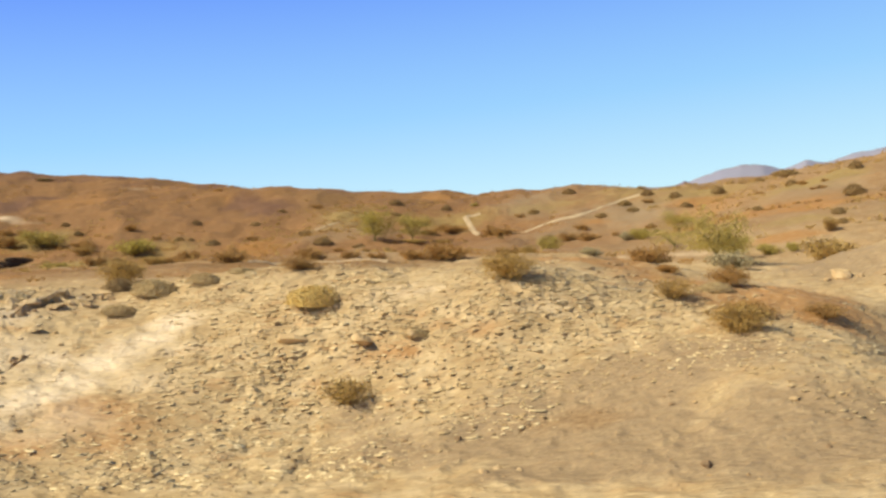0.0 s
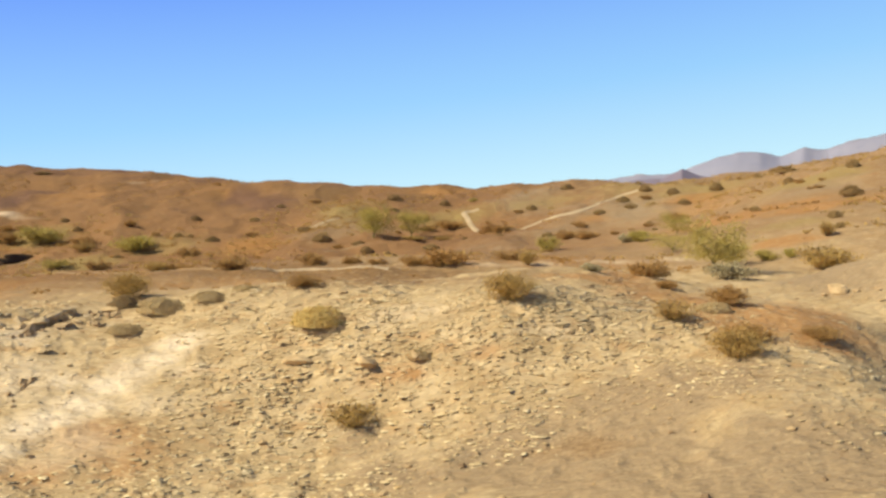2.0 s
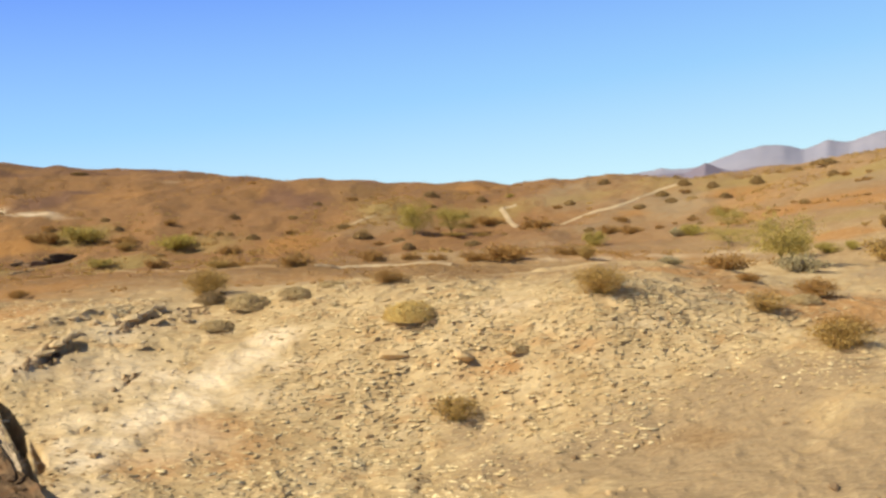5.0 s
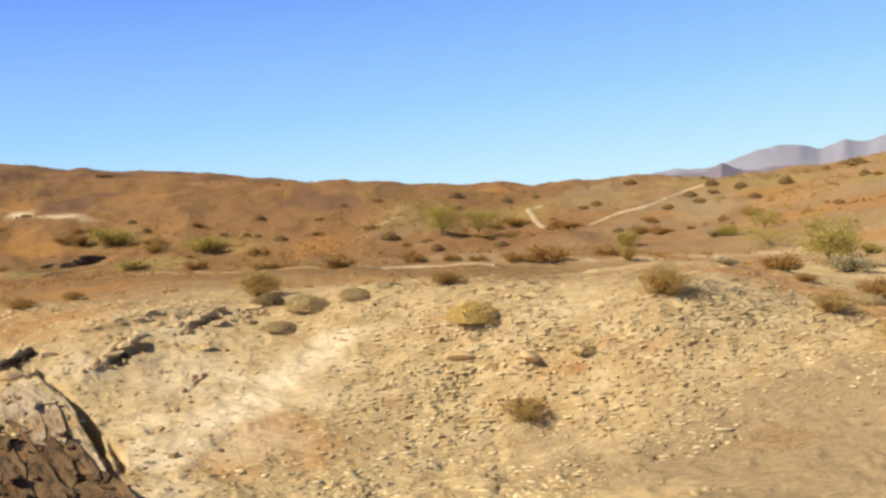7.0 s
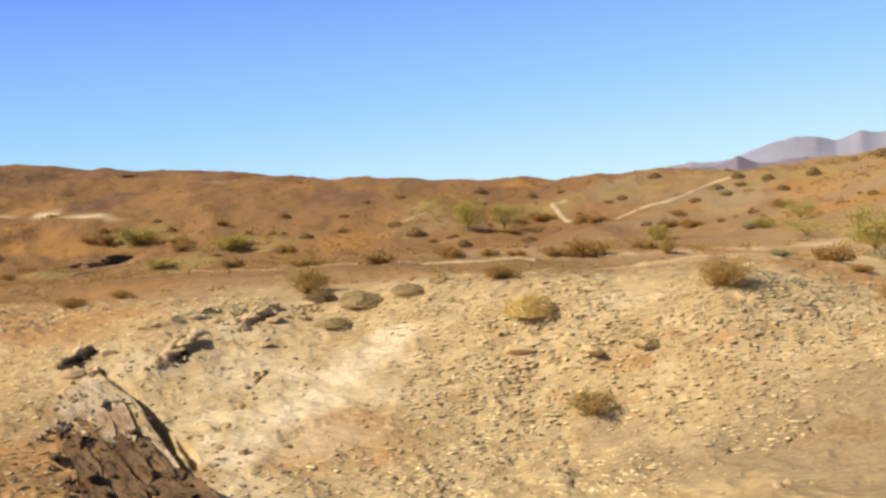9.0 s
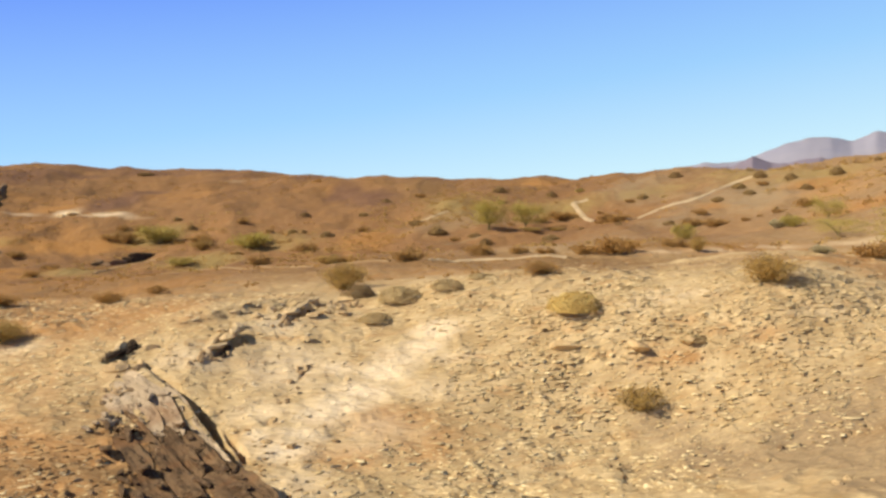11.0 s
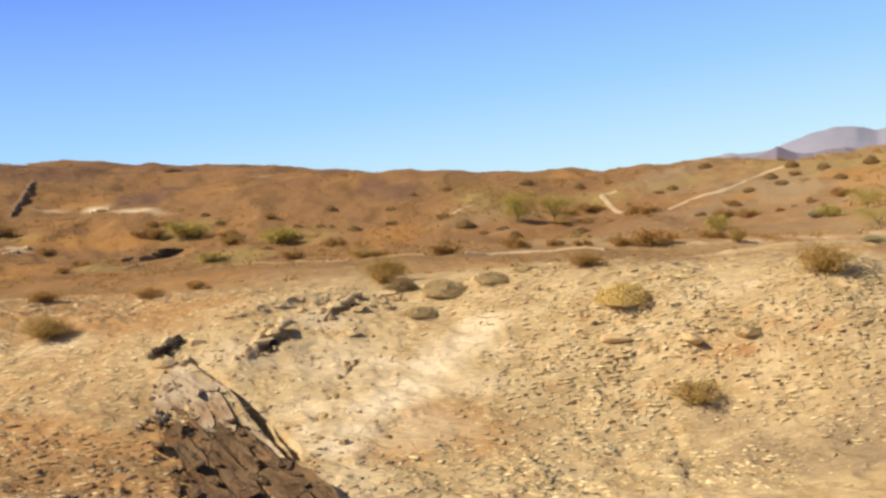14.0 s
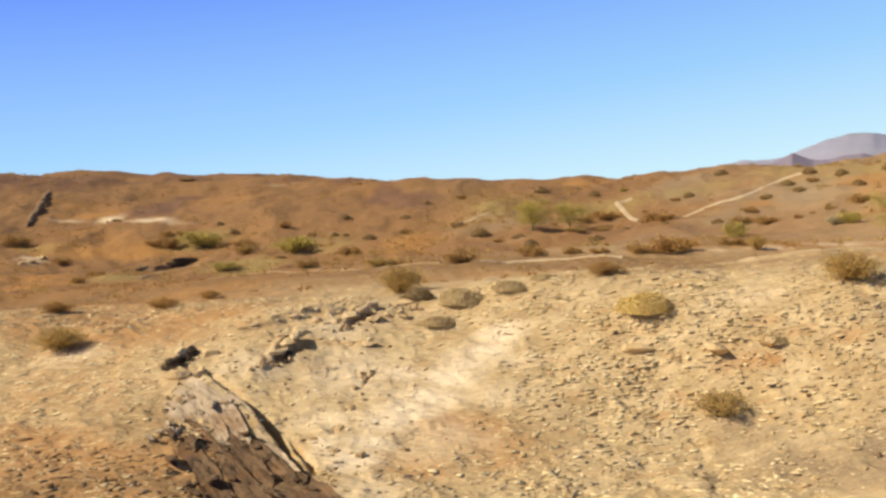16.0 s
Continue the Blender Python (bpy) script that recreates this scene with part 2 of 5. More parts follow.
def ground_material():
    m, nt, b = material("desert_soil")
    where = place(nt)
    broad, mid, fine = grain(nt, 0.16, 4, where), grain(nt, 1.1, 4, where), grain(nt, 9.0, 3, where)
    col = mixed(nt, ranged(nt, mid, 0.38, 0.66), TAN, PALE)
    slopes = mixed(nt, ranged(nt, grain(nt, 0.09, 5, where, 0.6), 0.42, 0.62), HILL, (0.203, 0.101, 0.045))
    slopes = mixed(nt, ranged(nt, grain(nt, 0.22, 4, where, 0.6), 0.50, 0.66, 0, 0.5), slopes, (0.268, 0.132, 0.052))
    slopes = mixed(nt, ranged(nt, grain(nt, 0.6, 4, where, 0.65), 0.54, 0.68, 0, 0.7), slopes, (0.176, 0.097, 0.044))
    col = mixed(nt, attribute(nt, "hill"), col, slopes)
    slant = nt.nodes.new("ShaderNodeMapping")
    slant.inputs["Rotation"].default_value, slant.inputs["Scale"].default_value = (0, 0, radians(-40)), (1.0, 2.6, 1.0)
    nt.links.new(where, slant.inputs["Vector"])
    flow = grain(nt, 0.55, 5, slant.outputs["Vector"], 0.6)
    rust = mixed(nt, attribute(nt, "hill"), RUST, (0.335, 0.160, 0.050))
    for name, colour in (("grey", GREY), ("umber", UMBER), ("rust", rust), ("mauve", MAUVE), ("verdant", VERDANT), ("chalk", CHALK)):
        mask = summed(nt, attribute(nt, name), summed(nt, summed(nt, flow if name == "chalk" else mid, 0.5, "SUBTRACT"), 0.6 if name == "chalk" else 0.9, "MULTIPLY"))
        mask = summed(nt, mask, summed(nt, summed(nt, broad, 0.5, "SUBTRACT"), 0.7, "MULTIPLY"))
        col = mixed(nt, ranged(nt, mask, 0.22, 1.0 if name == "chalk" else 0.75), col, colour)
    # loose grit: small pale and dark chips
    dash = grain(nt, 2.6, 4, slant.outputs["Vector"], 0.6)
    bare = ranged(nt, attribute(nt, "hill"), 0.0, 1.0, 1.0, 0.35)
    quiet = summed(nt, ranged(nt, attribute(nt, "grey"), 0.3, 0.8, 1.0, 0.3), bare, "MULTIPLY")
    # brown dashes: soil mottling, strengthened in place of brown shade between stones
    col = mixed(nt, summed(nt, ranged(nt, dash, 0.53, 0.68, 0, 0.75), quiet, "MULTIPLY"), col, mixed(nt, 0.5, col, (0.30, 0.15, 0.05)))
    col = mixed(nt, summed(nt, ranged(nt, dash, 0.44, 0.30, 0, 0.6), quiet, "MULTIPLY"), col, (0.78, 0.60, 0.35))
    smear = grain(nt, 0.8, 5, slant.outputs["Vector"], 0.62)
    plain = ranged(nt, summed(nt, attribute(nt, "chalk"), attribute(nt, "grey"), "MAXIMUM"), 0.25, 0.7, 1.0, 0.15)
    near_soil = summed(nt, ranged(nt, attribute(nt, "hill"), 0.0, 0.6, 0.4, 0.0), plain, "MULTIPLY")
    col = mixed(nt, summed(nt, ranged(nt, smear, 0.57, 0.66), near_soil, "MULTIPLY"), col, (0.40, 0.20, 0.075))
    chips = nt.nodes.new("ShaderNodeTexVoronoi")
    chips.inputs["Scale"].default_value = 7.5
    nt.links.new(where, chips.inputs["Vector"])
    tone = nt.nodes.new("ShaderNodeSeparateColor")
    nt.links.new(chips.outputs["Color"], tone.inputs["Color"])
    chip = summed(nt, ranged(nt, chips.outputs["Distance"], 0.42, 0.2), ranged(nt, tone.outputs[0], 0.55, 0.75), "MULTIPLY")
    dark = mixed(nt, 0.45, col, (0.16, 0.10, 0.06))
    light = mixed(nt, 0.4, col, (0.72, 0.58, 0.38))
    col = mixed(nt, summed(nt, chip, 0.16, "MULTIPLY"), col, mixed(nt, ranged(nt, tone.outputs[1], 0.45, 0.55), dark, light))
    col = mixed(nt, summed(nt, ranged(nt, fine, 0.3, 0.7, 0.0, 0.28), bare, "MULTIPLY"), col, (0.62, 0.44, 0.24))
    nt.links.new(col, b.inputs["Base Color"])
    b.inputs["Roughness"].default_value = 0.95
    coarse = grain(nt, 2.4, 4, slant.outputs["Vector"], 0.55)
    relief = summed(nt, coarse, summed(nt, chip, 0.08, "MULTIPLY"))
    crags = summed(nt, grain(nt, 0.45, 5, where, 0.55), summed(nt, attribute(nt, "hill"), 4.0, "MULTIPLY"), "MULTIPLY")
    relief = summed(nt, relief, crags)
    bumped(nt, b, relief, 1.0, 0.12)
    return m


def rock_material(name, a, c, dark, scale=3.0):
    m, nt, b = material(name)
    where = place(nt)
    info = nt.nodes.new("ShaderNodeObjectInfo")
    col = mixed(nt, ranged(nt, grain(nt, scale, 5, where), 0.35, 0.65), a, c)
    col = mixed(nt, ranged(nt, grain(nt, scale * 5, 3, where), 0.55, 0.75, 0, 0.6), col, dark)
    col = mixed(nt, ranged(nt, info.outputs["Random"], 0, 1, 0, 0.35), col, dark)
    nt.links.new(col, b.inputs["Base Color"])
    b.inputs["Roughness"].default_value = 0.9
    bumped(nt, b, grain(nt, scale * 4, 6, where, 0.65), 0.7, 0.05)
    return m


def bedded_material(name, a, c, dark, strike):
    """Rock in steep beds: streaks of colour that run along the strike (degrees)."""
    m, nt, b = material(name)
    t, turn, pull = nt.nodes.new("ShaderNodeTexCoord"), nt.nodes.new("ShaderNodeMapping"), nt.nodes.new("ShaderNodeMapping")
    turn.inputs["Rotation"].default_value = (0, 0, radians(-strike))
    pull.inputs["Scale"].default_value = (0.5, 2.6, 2.2)
    nt.links.new(t.outputs["Object"], turn.inputs["Vector"])
    nt.links.new(turn.outputs["Vector"], pull.inputs["Vector"])
    streak = grain(nt, 1.3, 5, pull.outputs["Vector"], 0.6)
    col = mixed(nt, ranged(nt, streak, 0.35, 0.6), a, c)
    col = mixed(nt, ranged(nt, grain(nt, 2.6, 4, pull.outputs["Vector"], 0.6), 0.53, 0.64), col, dark)
    col = mixed(nt, ranged(nt, grain(nt, 0.8, 4, t.outputs["Object"]), 0.52, 0.64, 0, 0.5), col, (0.23, 0.11, 0.048))
    nt.links.new(col, b.inputs["Base Color"])
    b.inputs["Roughness"].default_value = 0.9
    bumped(nt, b, summed(nt, summed(nt, streak, 0.5, "MULTIPLY"), grain(nt, 6.0, 6, t.outputs["Object"], 0.65)), 0.9, 0.09)
    return m


def plant_material(name, a, c, dry, thin=0.35):
    m, nt, b = material(name)
    geo = nt.nodes.new("ShaderNodeNewGeometry")
    info = nt.nodes.new("ShaderNodeObjectInfo")
    col = mixed(nt, geo.outputs["Random Per Island"], a, c)
    col = mixed(nt, ranged(nt, info.outputs["Random"], 0, 1, 0.0, 0.6), col, dry)
    nt.links.new(col, b.inputs["Base Color"])
    b.inputs["Roughness"].default_value = 0.8
    # thin leaves let some light through
    glow, both = nt.nodes.new("ShaderNodeBsdfTranslucent"), nt.nodes.new("ShaderNodeMixShader")
    both.inputs[0].default_value = thin
    nt.links.new(col, glow.inputs["Color"])
    nt.links.new(b.outputs["BSDF"], both.inputs[1])
    nt.links.new(glow.outputs["BSDF"], both.inputs[2])
    nt.links.new(both.outputs["Shader"], nt.nodes["Material Output"].inputs["Surface"])
    return m


SOIL = ground_material()
STONE = rock_material("pale_stone", (0.52, 0.36, 0.19), (0.64, 0.47, 0.27), (0.34, 0.21, 0.11))
DARK_STONE = rock_material("varnished_stone", (0.30, 0.195, 0.11), (0.40, 0.27, 0.155), (0.13, 0.08, 0.045))
LAYERED = rock_material("layered_rock", (0.42, 0.285, 0.16), (0.54, 0.385, 0.225), (0.19, 0.11, 0.055), 2.0)
CHALKY = rock_material("chalky_rock", (0.62, 0.45, 0.255), (0.74, 0.57, 0.35), (0.40, 0.265, 0.14))
OLIVE = plant_material("olive_leaves", (0.43, 0.30, 0.10), (0.58, 0.40, 0.14), (0.50, 0.31, 0.11))
BROWN = plant_material("dry_brown_leaves", (0.40, 0.23, 0.075), (0.54, 0.31, 0.105), (0.42, 0.27, 0.11))
GREYISH = plant_material("grey_dormant_twigs", (0.50, 0.38, 0.20), (0.66, 0.51, 0.28), (0.44, 0.32, 0.17), 0.1)
DARKISH = plant_material("dark_dormant_twigs", (0.26, 0.18, 0.09), (0.38, 0.265, 0.135), (0.28, 0.185, 0.085), 0.1)
BRUSH = plant_material("dark_olive_twigs", (0.33, 0.225, 0.095), (0.45, 0.31, 0.135), (0.28, 0.175, 0.085), 0.25)
YELLOW = plant_material("straw_yellow_twigs", (0.62, 0.455, 0.16), (0.77, 0.58, 0.23), (0.58, 0.42, 0.16), 0.15)
GREEN = plant_material("yellow_green_leaves", (0.43, 0.35, 0.085), (0.58, 0.47, 0.125), (0.46, 0.34, 0.13))
SILVER = plant_material("silver_grey_leaves", (0.47, 0.41, 0.24), (0.60, 0.52, 0.32), (0.42, 0.34, 0.20))
BARK = rock_material("grey_brown_bark", (0.24, 0.17, 0.10), (0.32, 0.23, 0.14), (0.14, 0.09, 0.055), 12.0)
GREEN_BARK = rock_material("green_bark", (0.22, 0.20, 0.08), (0.30, 0.26, 0.11), (0.12, 0.09, 0.05), 12.0)
FAINT_TRACK = rock_material("worn_dirt", (0.33, 0.215, 0.115), (0.40, 0.275, 0.155), (0.27, 0.165, 0.085), 0.8)
TRACK = rock_material("packed_dirt", (0.46, 0.345, 0.22), (0.54, 0.41, 0.265), (0.37, 0.265, 0.165), 0.8)
# both distant rocks have the aerial haze mixed into their base colour
HAZED_RANGE = rock_material("hazed_range_rock", (0.30, 0.295, 0.385), (0.35, 0.33, 0.40), (0.26, 0.26, 0.36), 0.004)
HAZED_KNOLLS = rock_material("hazed_knoll_rock", (0.24, 0.20, 0.25), (0.28, 0.23, 0.28), (0.19, 0.16, 0.22), 0.02)

# ---- building helpers ----
def mesh_object(name, verts, faces, mat, parent=None, label="", smooth=False):
    me = bpy.data.meshes.new(name)
    me.from_pydata([tuple(v) for v in verts], [], [tuple(f) for f in faces])
    me.materials.append(mat)
    if smooth:
        me.shade_smooth()
    ob = new(name, me)
    if parent is not None:
        ob.parent = parent
    if label:
        ob["label"] = label
    return ob


def empty(name):
    ob = new(name)
    ob.empty_display_size = 0.2
    return ob


def standing(x, y, turn=0.0, size=1.0, sink=0.0, tall=1.0):
    """A pose on the ground, turned and sized."""
    return Matrix.Translation((x, y, float(land(x, y)) - sink)) @ Matrix.Rotation(turn, 4, "Z") @ Matrix.Diagonal((size, size, size * tall, 1))


def tube(path, radii, sides, verts, faces):
    """Adds a tapered twig along a path."""
    first = len(verts)
    for k, (p, r) in enumerate(zip(path, radii)):
        ahead = np.subtract(path[min(k + 1, len(path) - 1)], path[max(k - 1, 0)])
        ahead = ahead / (np.linalg.norm(ahead) + 1e-9)
        side = np.cross(ahead, (0.3, 0.9, 0.1))
        side /= np.linalg.norm(side) + 1e-9
        up = np.cross(side, ahead)
        for n in range(sides):
            a = 2 * math.pi * n / sides
            verts.append(np.asarray(p) + r * (math.cos(a) * side + math.sin(a) * up))
    for k in range(len(path) - 1):
        for n in range(sides):
            a, b = first + k * sides + n, first + k * sides + (n + 1) % sides
            faces.append((a, b, b + sides, a + sides))


def blades(centres, ways, length, width, rng, face=None):
    """Small pointed leaves or twig tips, one diamond each."""
    n = len(centres)
    ways = ways / (np.linalg.norm(ways, axis=1, keepdims=True) + 1e-9)
    side = np.cross(ways, rng.normal(size=(n, 3)) if face is None else face + rng.normal(0, 0.45, (n, 3)))
    side /= np.linalg.norm(side, axis=1, keepdims=True) + 1e-9
    ln, wd = length * rng.uniform(0.6, 1.3, (n, 1)), width * rng.uniform(0.6, 1.3, (n, 1))
    quad = np.stack([centres - ways * ln / 2, centres + side * wd / 2, centres + ways * ln / 2, centres - side * wd / 2], 1)
    return quad.reshape(-1, 3), np.arange(4 * n).reshape(n, 4)


# ---- ground ----
CHALK_SOIL = [(-7.0, 22.0, 1.1, 0.6, 0.5), (-6.5, 23.4, 1.0, 0.6, 0.5), (-7.3, 23.9, 0.7, 0.5, 1.1), (-8.2, 22.8, 0.8, 0.5, 1.0), (-9.0, 21.3, 0.9, 0.5, 1.0), (-9.6, 19.9, 0.8, 0.4, 0.9), (-10.6, 19.6, 0.4, 0.7, 0.8), (-7.0, 24.7, 0.4, 0.3, 1.3), (-9.2, 17.4, 0.9, 1.2, 0.6), (-8.2, 20.1, 1.4, 1.5, 0.5), (-10.7, 22.8, 1.6, 1.6, 0.55), (-10.8, 20.8, 1.1, 1.0, 0.5), (-7.0, 24.6, 0.8, 0.7, 1.1), (-7.8, 23.4, 0.9, 0.7, 0.8), (-8.6, 21.9, 1.0, 0.6, 0.95)]
CHALK_SOIL_MORE = [(-9.4, 20.7, 0.8, 0.65, 0.9), (-9.9, 19.1, 0.7, 0.7, 0.95), (-9.4, 22.9, 0.7, 0.5, 0.8), (-11.3, 25.0, 0.9, 0.9, 0.7), (-12.9, 22.9, 1.5, 0.7, 0.5), (-0.8, 24.4, 2.2, 1.0, 0.5), (2.2, 23.1, 1.7, 0.7, 0.4), (-57.6, 93.5, 1.3, 2.1, 0.6), (-58.4, 112.6, 1.6, 1.8, 1.0), (-52.4, 110.4, 4.0, 1.4, 0.8), (-63.6, 112.4, 3.0, 1.3, 0.6), (-59.2, 94.6, 1.5, 1.6, 0.9), (-43.4, 136.0, 4.2, 1.1, 0.5), (-18.3, 24.0, 1.3, 0.8, 0.5), (12.2, 47.8, 3.0, 1.1, 0.6), (7.9, 47.9, 2.3, 1.1, 0.6), (2.4, 44.7, 1.5, 0.9, 0.5), (4.8, 45.8, 1.6, 0.9, 0.5), (-49.5, 109.3, 4.5, 0.7, 0.5)]
RUST_SOIL = [(9.2, 24.4, 2.4, 2.2, 0.9), (8.0, 25.2, 1.3, 2.1, 1.0), (9.2, 22.5, 0.9, 0.8, 1.2), (20.8, 63.8, 5.2, 2.9, 1.4), (17.0, 48.5, 1.7, 0.8, 1.1), (24.5, 89.7, 4.4, 3.4, 1.1), (14.2, 89.0, 1.9, 3.2, 0.6), (10.4, 26.3, 1.4, 2.2, 0.9), (-57.0, 104.9, 9.0, 3.4, 0.5), (-67.2, 121.4, 8.1, 3.6, 0.55), (-47.3, 75.4, 7.7, 6.8, 0.7), (-20.8, 41.1, 3.9, 3.7, 0.7), (-20.0, 26.7, 3.6, 2.4, 0.7), (-15.9, 27.3, 2.6, 2.3, 0.8), (-7.7, 20.6, 1.7, 0.9, 0.8)]
RUST_SOIL_MORE = [(-8.5, 19.1, 1.0, 0.9, 0.7), (-16.8, 23.5, 2.4, 1.3, 0.4), (5.1, 28.1, 1.5, 0.6, 1.5), (17.5, 47.7, 2.0, 0.7, 1.1), (8.1, 23.9, 2.0, 1.1, 1.4), (6.5, 26.9, 1.7, 1.6, 1.1), (-0.0, 22.8, 0.7, 0.3, 0.6), (1.1, 22.4, 0.8, 0.3, 0.6), (-0.8, 22.2, 0.4, 0.3, 0.8), (-15.7, 18.2, 2.0, 0.9, 1.3), (-16.5, 18.9, 1.3, 1.1, 1.0), (-13.6, 16.3, 1.7, 0.8, 0.8), (5.8, 29.9, 1.0, 2.7, 0.9), (17.3, 47.9, 2.4, 1.3, 0.8), (17.3, 47.9, 1.8, 0.8, 1.0)]
RUST_SOIL_REST = [(-15.4, 17.7, 1.6, 1.6, 0.8), (-15.6, 25.1, 1.6, 1.5, 0.6), (-51.5, 100.0, 8.5, 4.5, 0.6), (-18.6, 91.3, 3.3, 6.8, 0.9), (18.8, 65.3, 6.1, 5.9, 0.8), (23.7, 83.2, 4.1, 7.5, 0.5), (-7.1, 20.1, 1.9, 1.7, 0.6), (-28.2, 122.3, 7.5, 6.1, 0.4), (-50.0, 124.0, 10.3, 8.7, 0.5), (-1.2, 22.3, 1.1, 0.5, 0.6), (12.4, 260.0, 15.5, 0.3, 0.6), (-19.1, 92.1, 3.3, 7.4, 0.7), (8.4, 23.5, 1.4, 1.2, 0.5), (-6, 36, 9, 3, 0.45), (-28, 46, 12, 7, 0.5)]
RUST_SOIL_LAST = [(6, 47, 8, 5, 0.6), (-24, 33, 10, 5, 0.8), (-56.5, 98.7, 6.0, 3.0, 1.2), (-49.0, 98.7, 5.0, 2.6, 1.2), (-17.5, 27.0, 4.0, 3.0, 1.0), (-13.5, 18.1, 1.1, 0.8, 1.2), (-17.5, 21.5, 3.2, 2.6, 0.5), (-17.0, 19.2, 2.2, 0.9, 0.9), (-62.0, 116.0, 6.0, 3.0, 0.8), (-14.5, 28.5, 3.0, 2.0, 0.8), (-51.0, 82.0, 5.0, 3.5, 0.9), (-17.9, 91.4, 4.0, 3.2, 0.75), (23.5, 58.2, 4.5, 2.5, 1.0), (-0.5, 119.0, 5.5, 4.0, 0.8)]
UMBER_SOIL = [(-19.6, 28.9, 2.6, 2.2, 0.6), (-16.5, 27.5, 3.5, 2.0, 0.45), (-13.9, 24.7, 1.6, 0.7, 0.4), (-7.9, 37.8, 3.4, 1.9, 0.9), (-2.1, 39.9, 3.6, 3.6, 0.9), (-14.1, 39.8, 3.7, 2.9, 0.7), (-5.2, 28.9, 3.5, 2.6, 0.5), (2.6, 28.6, 2.6, 1.2, 0.4), (-18.9, 32.8, 5.3, 3.0, 0.7), (-27.4, 41.0, 4.2, 3.7, 0.7), (-17.1, 24.9, 2.1, 0.9, 0.4), (-14.5, 16.4, 2.8, 1.4, 1.2), (-13.5, 18.8, 1.3, 0.9, 0.8), (-13.3, 17.2, 2.4, 1.7, 1.2), (-12.8, 17.9, 1.8, 1.6, 1.0), (-11.1, 16.8, 0.9, 1.2, 1.0)]
UMBER_SOIL_MORE = [(-14.7, 119.0, 5.7, 10.7, 0.9), (-11.6, 17.3, 1.3, 1.6, 0.8), (-55.6, 119.9, 3.5, 10.8, 0.8), (-3.2, 115.7, 5.5, 10.4, 0.5), (2.8, 18.6, 1.5, 0.8, 0.5), (-9.9, 97.9, 8.8, 7.7, 0.4), (-31.1, 88.5, 8.2, 8.0, 0.4), (-6, 41, 16, 5, 0.8), (-24, 45, 14, 6, 0.8), (-12, 36, 8, 3, 0.6), (-23, 36, 9, 4.5, 0.7), (-17, 31.5, 6, 2.2, 0.5), (-26, 30, 6, 4, 0.5), (-19.5, 28.0, 4.0, 3.2, 0.75), (-22.5, 39.6, 7.0, 5.0, 0.9), (-15.0, 20.0, 1.5, 1.8, 0.65), (-15.5, 17.2, 1.6, 1.4, 0.9), (-16.0, 28.0, 2.2, 2.6, 0.75), (-2.5, 28.4, 3.5, 1.7, 0.75), (1.8, 28.4, 3.5, 1.9, 0.55), (0.5, 26.9, 3.0, 0.7, 0.5)]
GREY_SOIL = [(2.9, 18.3, 2.3, 1.6, 1.6), (2.6, 16.5, 2.1, 0.6, 1.6), (1.8, 18.7, 2.0, 1.4, 1.3), (19.3, 90.4, 8.3, 7.9, 0.8), (27.3, 69.8, 4.5, 6.2, 0.6), (9.9, 105.0, 4.7, 9.4, 0.7), (10.5, 84.5, 5.1, 5.0, 0.6), (13.3, 30.6, 1.6, 2.7, 0.8), (4.3, 19.8, 2.8, 1.5, 1.2), (6.2, 16.8, 3.0, 1.6, 1.1), (1.2, 18.2, 2.0, 1.2, 0.9), (5.5, 16.1, 2.8, 1.6, 1.0), (2.6, 19.4, 1.8, 1.2, 0.8), (12.7, 31.0, 2.0, 2.8, 1.0), (15.8, 91.8, 5.6, 8.3, 0.6)]
GREY_SOIL_MORE = [(-9.7, 96.3, 7.5, 7.0, 0.6), (-12.5, 23.0, 1.2, 0.9, 0.5), (5.2, 17.8, 1.8, 1.1, 0.6), (-11.3, 22.8, 1.1, 1.2, 0.5), (4.1, 78.1, 7.0, 7.0, 0.4), (-1.1, 18.6, 1.9, 1.2, 0.8), (-1.6, 20.4, 1.3, 1.1, 0.6), (1.4, 20.2, 1.6, 1.0, 0.5)]
MAUVE_SOIL = [(-66.0, 145.5, 9.0, 2.2, 0.9), (-48.0, 145.5, 9.0, 2.2, 0.9), (-32.5, 136.0, 6.0, 1.8, 0.8), (-13.0, 127.0, 4.0, 2.0, 1.0), (-78.5, 134.0, 9.1, 8.4, 1.0), (-70.8, 139.7, 7.3, 1.6, 1.0), (-58.6, 142.7, 7.2, 2.0, 1.0), (-54.7, 119.4, 3.1, 7.9, 1.1), (-44.0, 138.1, 6.8, 0.8, 0.8), (-32.9, 133.6, 5.7, 1.6, 0.8), (-26.2, 119.9, 1.4, 5.8, 1.0), (-24.6, 119.5, 1.6, 4.5, 1.2), (-55.5, 121.5, 3.0, 3.5, 1.3), (-54.0, 127.5, 3.0, 3.0, 1.1), (-21.0, 114.7, 4.2, 6.9, 0.8), (-83.6, 125.3, 5.3, 4.7, 1.0)]
VERDANT_SOIL = [(29.6, 75.8, 3.9, 6.8, 0.9), (26.0, 95.6, 5.9, 6.5, 0.7), (18.9, 52.3, 3.3, 1.9, 0.6), (-44.1, 102.7, 4.2, 4.0, 0.9), (-33.6, 87.3, 5.5, 3.6, 0.8), (-44.0, 83.5, 3.3, 4.8, 0.8), (-27.5, 94.5, 5.8, 4.8, 0.6), (-10.7, 104.1, 3.7, 7.8, 0.7), (22.5, 102.1, 6.3, 9.2, 0.6), (11.7, 102.5, 4.9, 3.4, 0.6), (-59.9, 98.9, 4.0, 3.5, 0.5), (1.3, 101.0, 6.0, 4.2, 0.6)]
